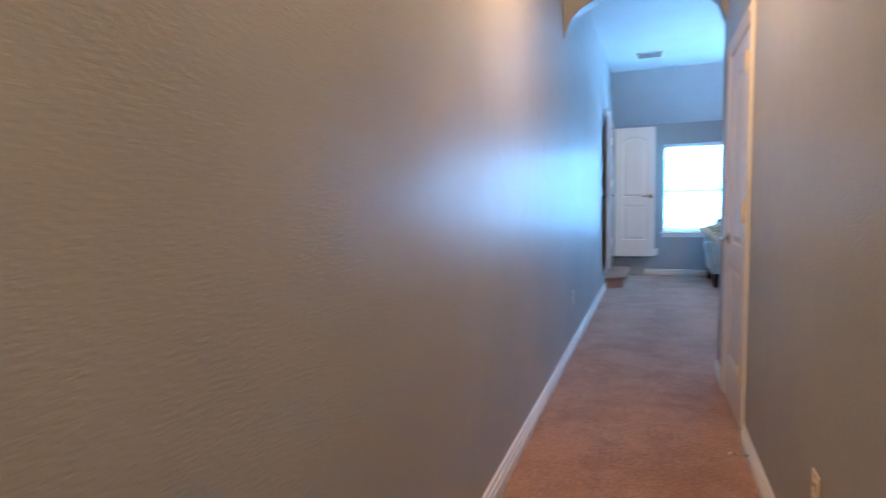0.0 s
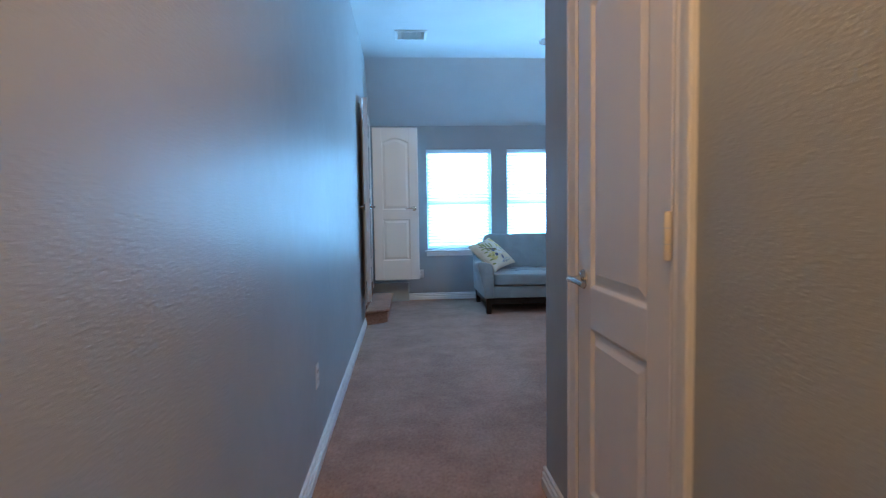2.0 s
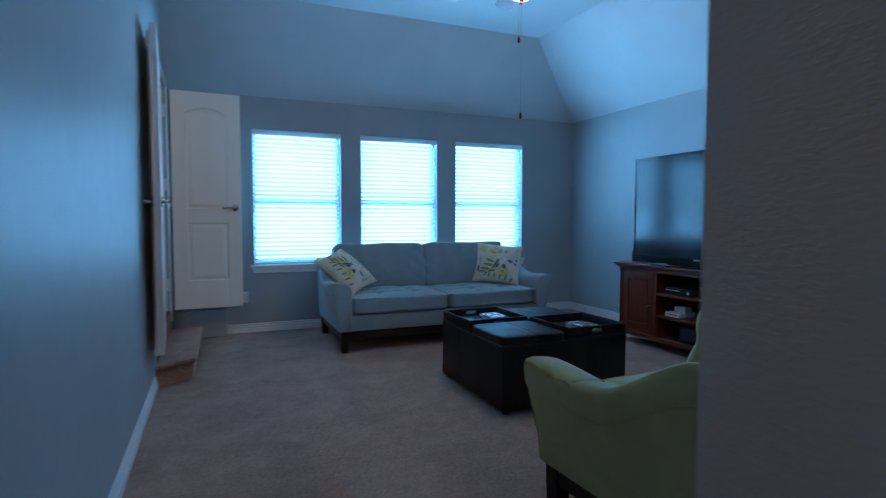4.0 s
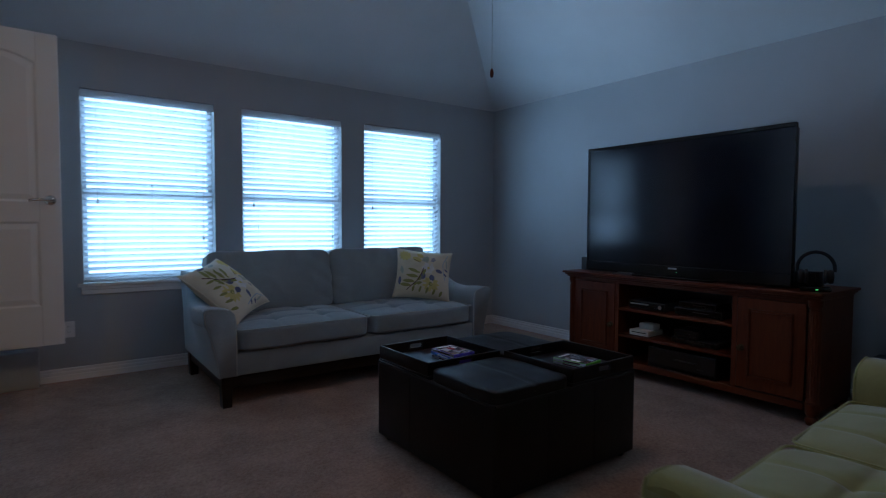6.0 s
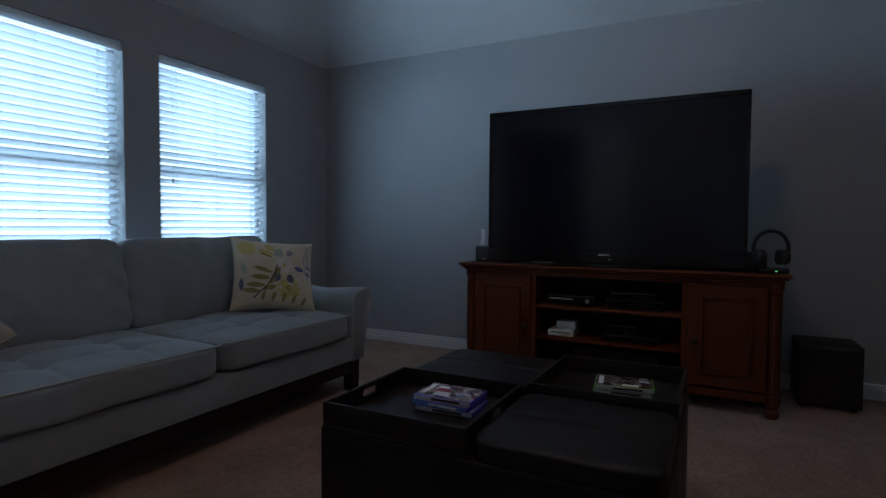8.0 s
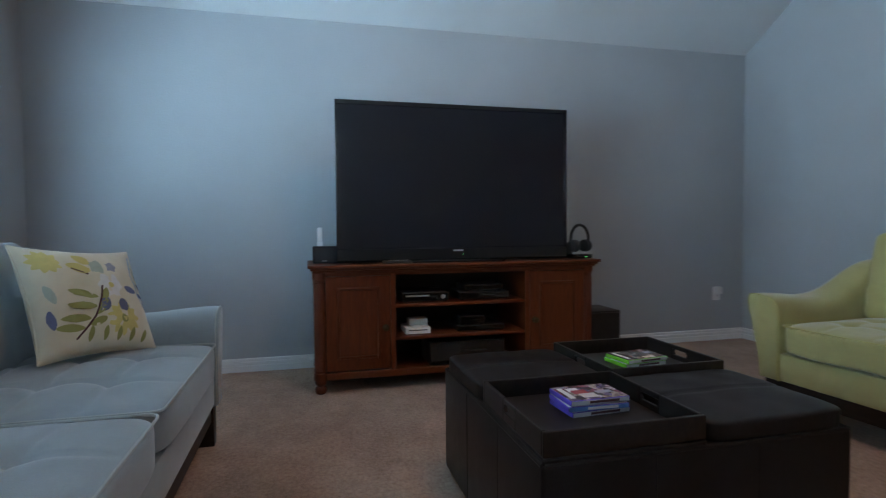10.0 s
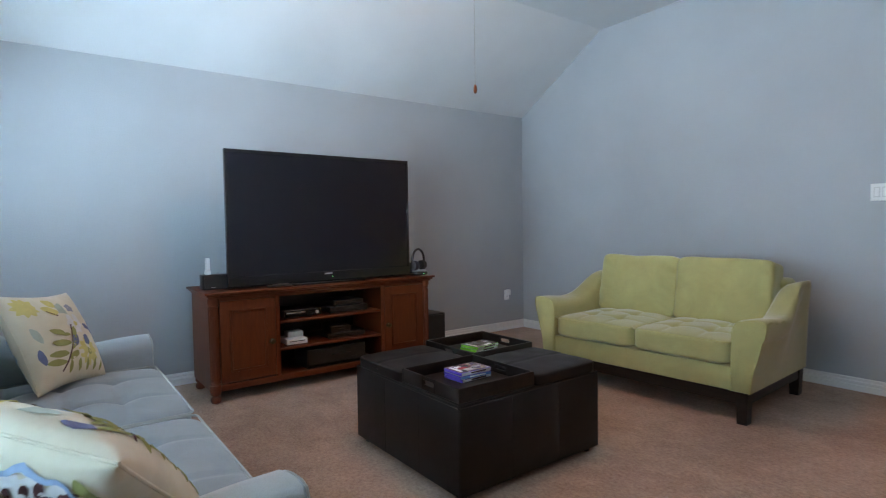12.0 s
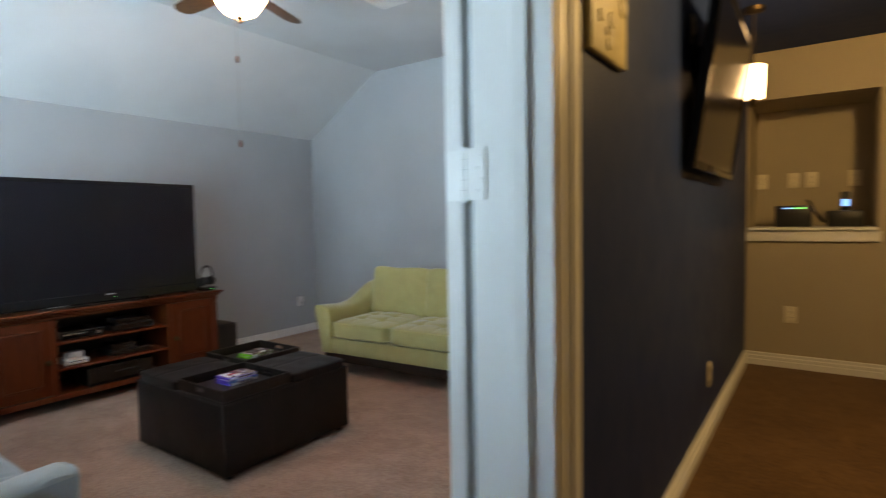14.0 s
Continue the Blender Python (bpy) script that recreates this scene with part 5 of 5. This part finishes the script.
def set_top(label, y0, y1, z, hgt, mat=M_BLACK, depth=0.26, x=0.0):
    t = thing("media_box", label, "media box", pose(SX + F + 0.06 + x, SY + (y0 + y1) / 2, z), group="boxes on the stand shelves")
    w = (y1 - y0) / 2
    part("case", boxed(0, depth, -w, w, 0.006, hgt, bevel=0.004, seg=2), mat, t)
    part("front_panel", boxed(-0.004, 0.0, -w + 0.006, w - 0.006, 0.012, hgt - 0.006), M_GLOSSBLACK, t)
    part("slot", boxed(-0.0055, -0.004, -w * 0.5, w * 0.2, hgt * 0.55, hgt * 0.62), M_GREYDARK, t)
    for i in range(3):
        part("button", turned(bmesh.new(), [(0.004, -0.004), (0.004, -0.006)], (0, -w * 0.55 - 0.018 * i + 0.01, hgt * 0.35), 10, "x"), M_GREYDARK, t)
    for yy in (-w + 0.02, w - 0.02):
        part("foot", boxed(0.02, 0.04, yy - 0.01, yy + 0.01, 0, 0.006), M_BLACK, t)
    return t


con = set_top("grey game console on the upper shelf", 0.075, 0.37, 0.520, 0.062, M_GREYDARK)
part("disc_tray", boxed(-0.0075, -0.004, -0.02, 0.13, 0.036, 0.046), M_SILVER, con, "silver disc drawer")
part("power_ring", turned(bmesh.new(), [(0.014, -0.004), (0.014, -0.007), (0.008, -0.008)], (0, -0.11, 0.032), 20, "x"), M_SILVER, con)
set_top("black disc player on the upper shelf", -0.33, 0.00, 0.520, 0.055)
set_top("black receiver box stacked on a disc player", -0.29, -0.03, 0.575, 0.045, depth=0.2)
set_top("flat black box on the middle shelf", -0.30, 0.02, 0.320, 0.040)
set_top("small black box stacked on the middle shelf", -0.17, 0.00, 0.360, 0.060, depth=0.18)
set_top("wide black audio receiver on the bottom board", -0.30, 0.20, 0.112, 0.150)
wii = thing("white_console", "small white game console lying on the shelf", "game console", pose(SX + F + 0.05, SY + 0.275, 0.320))
part("console_body", boxed(0, 0.19, -0.08, 0.08, 0.004, 0.044, bevel=0.004, seg=2), M_PLASTIC, wii)
part("disc_slot", boxed(-0.001, 0.0, -0.06, 0.06, 0.024, 0.030), M_SLOT, wii)
part("hinged_cover", boxed(0.07, 0.16, -0.075, 0.045, 0.044, 0.088, bevel=0.005, seg=2), M_PLASTIC, wii)

# ---- subwoofer ----
sub = thing("subwoofer", "black box subwoofer on the carpet beside the stand", "subwoofer", pose(4.53, 6.64, 0))
part("cabinet", boxed(-0.15, 0.15, -0.155, 0.150, 0.02, 0.36, bevel=0.006, seg=2), M_BLACK, sub)
part("grille", boxed(-0.162, -0.15, -0.145, 0.14, 0.03, 0.35, bevel=0.004), M_GREYDARK, sub)
for x in (-0.12, 0.12):
    for y in (-0.12, 0.12):
        part("foot", turned(bmesh.new(), [(0.016, 0), (0.018, 0.02)], (x, y, 0), 12), M_BLACK, sub)

# ---- raised room ----
sill = thing("niche_sill", "cream moulded sill below the niche", "sill", pose((N0 + N1) / 2, 5.42, NZ0 - 0.02), kind="structure")
w = (N1 - N0) / 2
part("sill_board", boxed(-w, w, -0.56, 0.045, 0.0, 0.022, bevel=0.004), M_TRIM, sill)
part("sill_apron", boxed(-w - 0.02, w + 0.02, 0.0, 0.025, -0.075, -0.001, bevel=0.006, seg=2), M_TRIM, sill)
router = thing("router", "black router with a row of lights in the niche", "router", pose(-0.47, 5.20, NZ0 + 0.003))
part("case", boxed(-0.11, 0.11, -0.09, 0.09, 0, 0.15, bevel=0.008, seg=2), M_BLACK, router)
part("status_light", boxed(-0.075, 0.0, 0.0895, 0.092, 0.128, 0.134), M_LED_G, router)
part("status_light", boxed(0.005, 0.06, 0.0895, 0.092, 0.128, 0.134), M_LED_B, router)
phone = thing("cordless_phone", "black cordless phone standing in its charger", "phone", pose(-0.74, 5.22, NZ0 + 0.003))
part("charger", boxed(-0.13, 0.07, -0.08, 0.08, 0, 0.11, bevel=0.012, seg=2), M_BLACK, phone)
hs = part("handset", boxed(-0.055, 0.0, -0.03, 0.03, 0.04, 0.24, bevel=0.012, seg=2), M_BLACK, phone)
part("display", boxed(-0.048, -0.008, 0.029, 0.032, 0.14, 0.185), M_LED_B, hs, "blue lit display")
part("cable", tube(bmesh.new(), [(0.09, 0.0, 0.03), (0.14, 0.02, 0.10), (0.17, -0.05, 0.16), (0.19, -0.12, 0.19)], 0.010, 8), M_BLACK, phone)
lamp = thing("pendant_lamp", "lit white glass pendant lamp on a dark rod", "lamp", pose(-0.311, 6.40, 0))
part("ceiling_rose", turned(bmesh.new(), [(0.02, 2.49), (0.05, 2.50), (0.055, 2.519)], n=20), M_BRONZE, lamp)
part("rod", turned(bmesh.new(), [(0.006, 2.20), (0.006, 2.50)], n=10), M_BRONZE, lamp)
part("shade", turned(bmesh.new(), [(0.048, 2.03), (0.053, 2.035), (0.060, 2.20), (0.053, 2.21)], n=28), M_SHADE, lamp, "lit white glass cylinder")
part("lower_cap", turned(bmesh.new(), [(0.008, 1.985), (0.018, 2.0), (0.026, 2.03)], n=20), M_BRONZE, lamp)
pic = thing("wall_television", "black flat television tilted down on a wall bracket", "television", pose(-0.192, 7.13, 1.60))
lean = pose(-0.006, 0, 0, 0, -8)
part("housing", boxed(-0.034, -0.002, -0.50, 0.50, 0.0, 0.66, bevel=0.010, seg=2), M_BLACK, pic, m=lean)
fr = bmesh.new()
for q in ((-0.52, -0.492, -0.02, 0.68), (0.492, 0.52, -0.02, 0.68), (-0.492, 0.492, -0.02, 0.015), (-0.492, 0.492, 0.65, 0.68)):
    box(fr, -0.046, -0.028, q[0], q[1], q[2], q[3], 0.005, 2)
part("bezel", fr, M_GLOSSBLACK, pic, m=lean)
part("screen", boxed(-0.040, -0.034, -0.492, 0.492, 0.015, 0.65), M_SCREEN, pic, m=lean)
part("wall_bracket", boxed(-0.018, -0.001, -0.16, 0.16, 0.26, 0.52, bevel=0.003), M_BLACK, pic)
for y in (-0.12, 0.12):
    part("bracket_arm", tube(bmesh.new(), [(-0.010, y, 0.46), (-0.040, y, 0.49), (-0.078, y, 0.48)], 0.011, 8), M_BLACK, pic)
part("cable", tube(bmesh.new(), [(-0.04, 0.36, 0.16), (-0.03, 0.40, 0.30), (-0.014, 0.36, 0.42), (-0.010, 0.33, 0.52)], 0.006, 8), M_BLACK, pic)
plaque = thing("wall_plaque", "gold relief plaque on the charcoal wall", "plaque", pose(-0.192, 8.55, 1.93))
part("backing", boxed(-0.020, -0.001, -0.13, 0.13, -0.16, 0.16, bevel=0.006, seg=2), M_GOLD, plaque)
rnd = random.Random(5)
for i in range(14):
    y, z, r = rnd.uniform(-0.10, 0.10), rnd.uniform(-0.13, 0.13), rnd.uniform(0.012, 0.03)
    part("relief", turned(bmesh.new(), [(r, -0.019), (r * 0.85, -0.024), (r * 0.4, -0.026)], (0, y, z), 12, "x"), M_GOLD, plaque)
# hall lamp behind the start of the walk
for hall_y in (0.2, 3.1):
    hl = thing("ceiling_light", "round flush ceiling light with a lit glass bowl", "lamp", pose(0.52, hall_y, 0), group="hall lights")
    part("pan", turned(bmesh.new(), [(0.15, 2.715), (0.16, 2.725), (0.16, 2.739)], n=28), M_FANMETAL, hl)
    part("glass_bowl", turned(bmesh.new(), [(0.02, 2.63), (0.09, 2.645), (0.135, 2.68), (0.145, 2.714)], n=28), M_SHADE, hl)
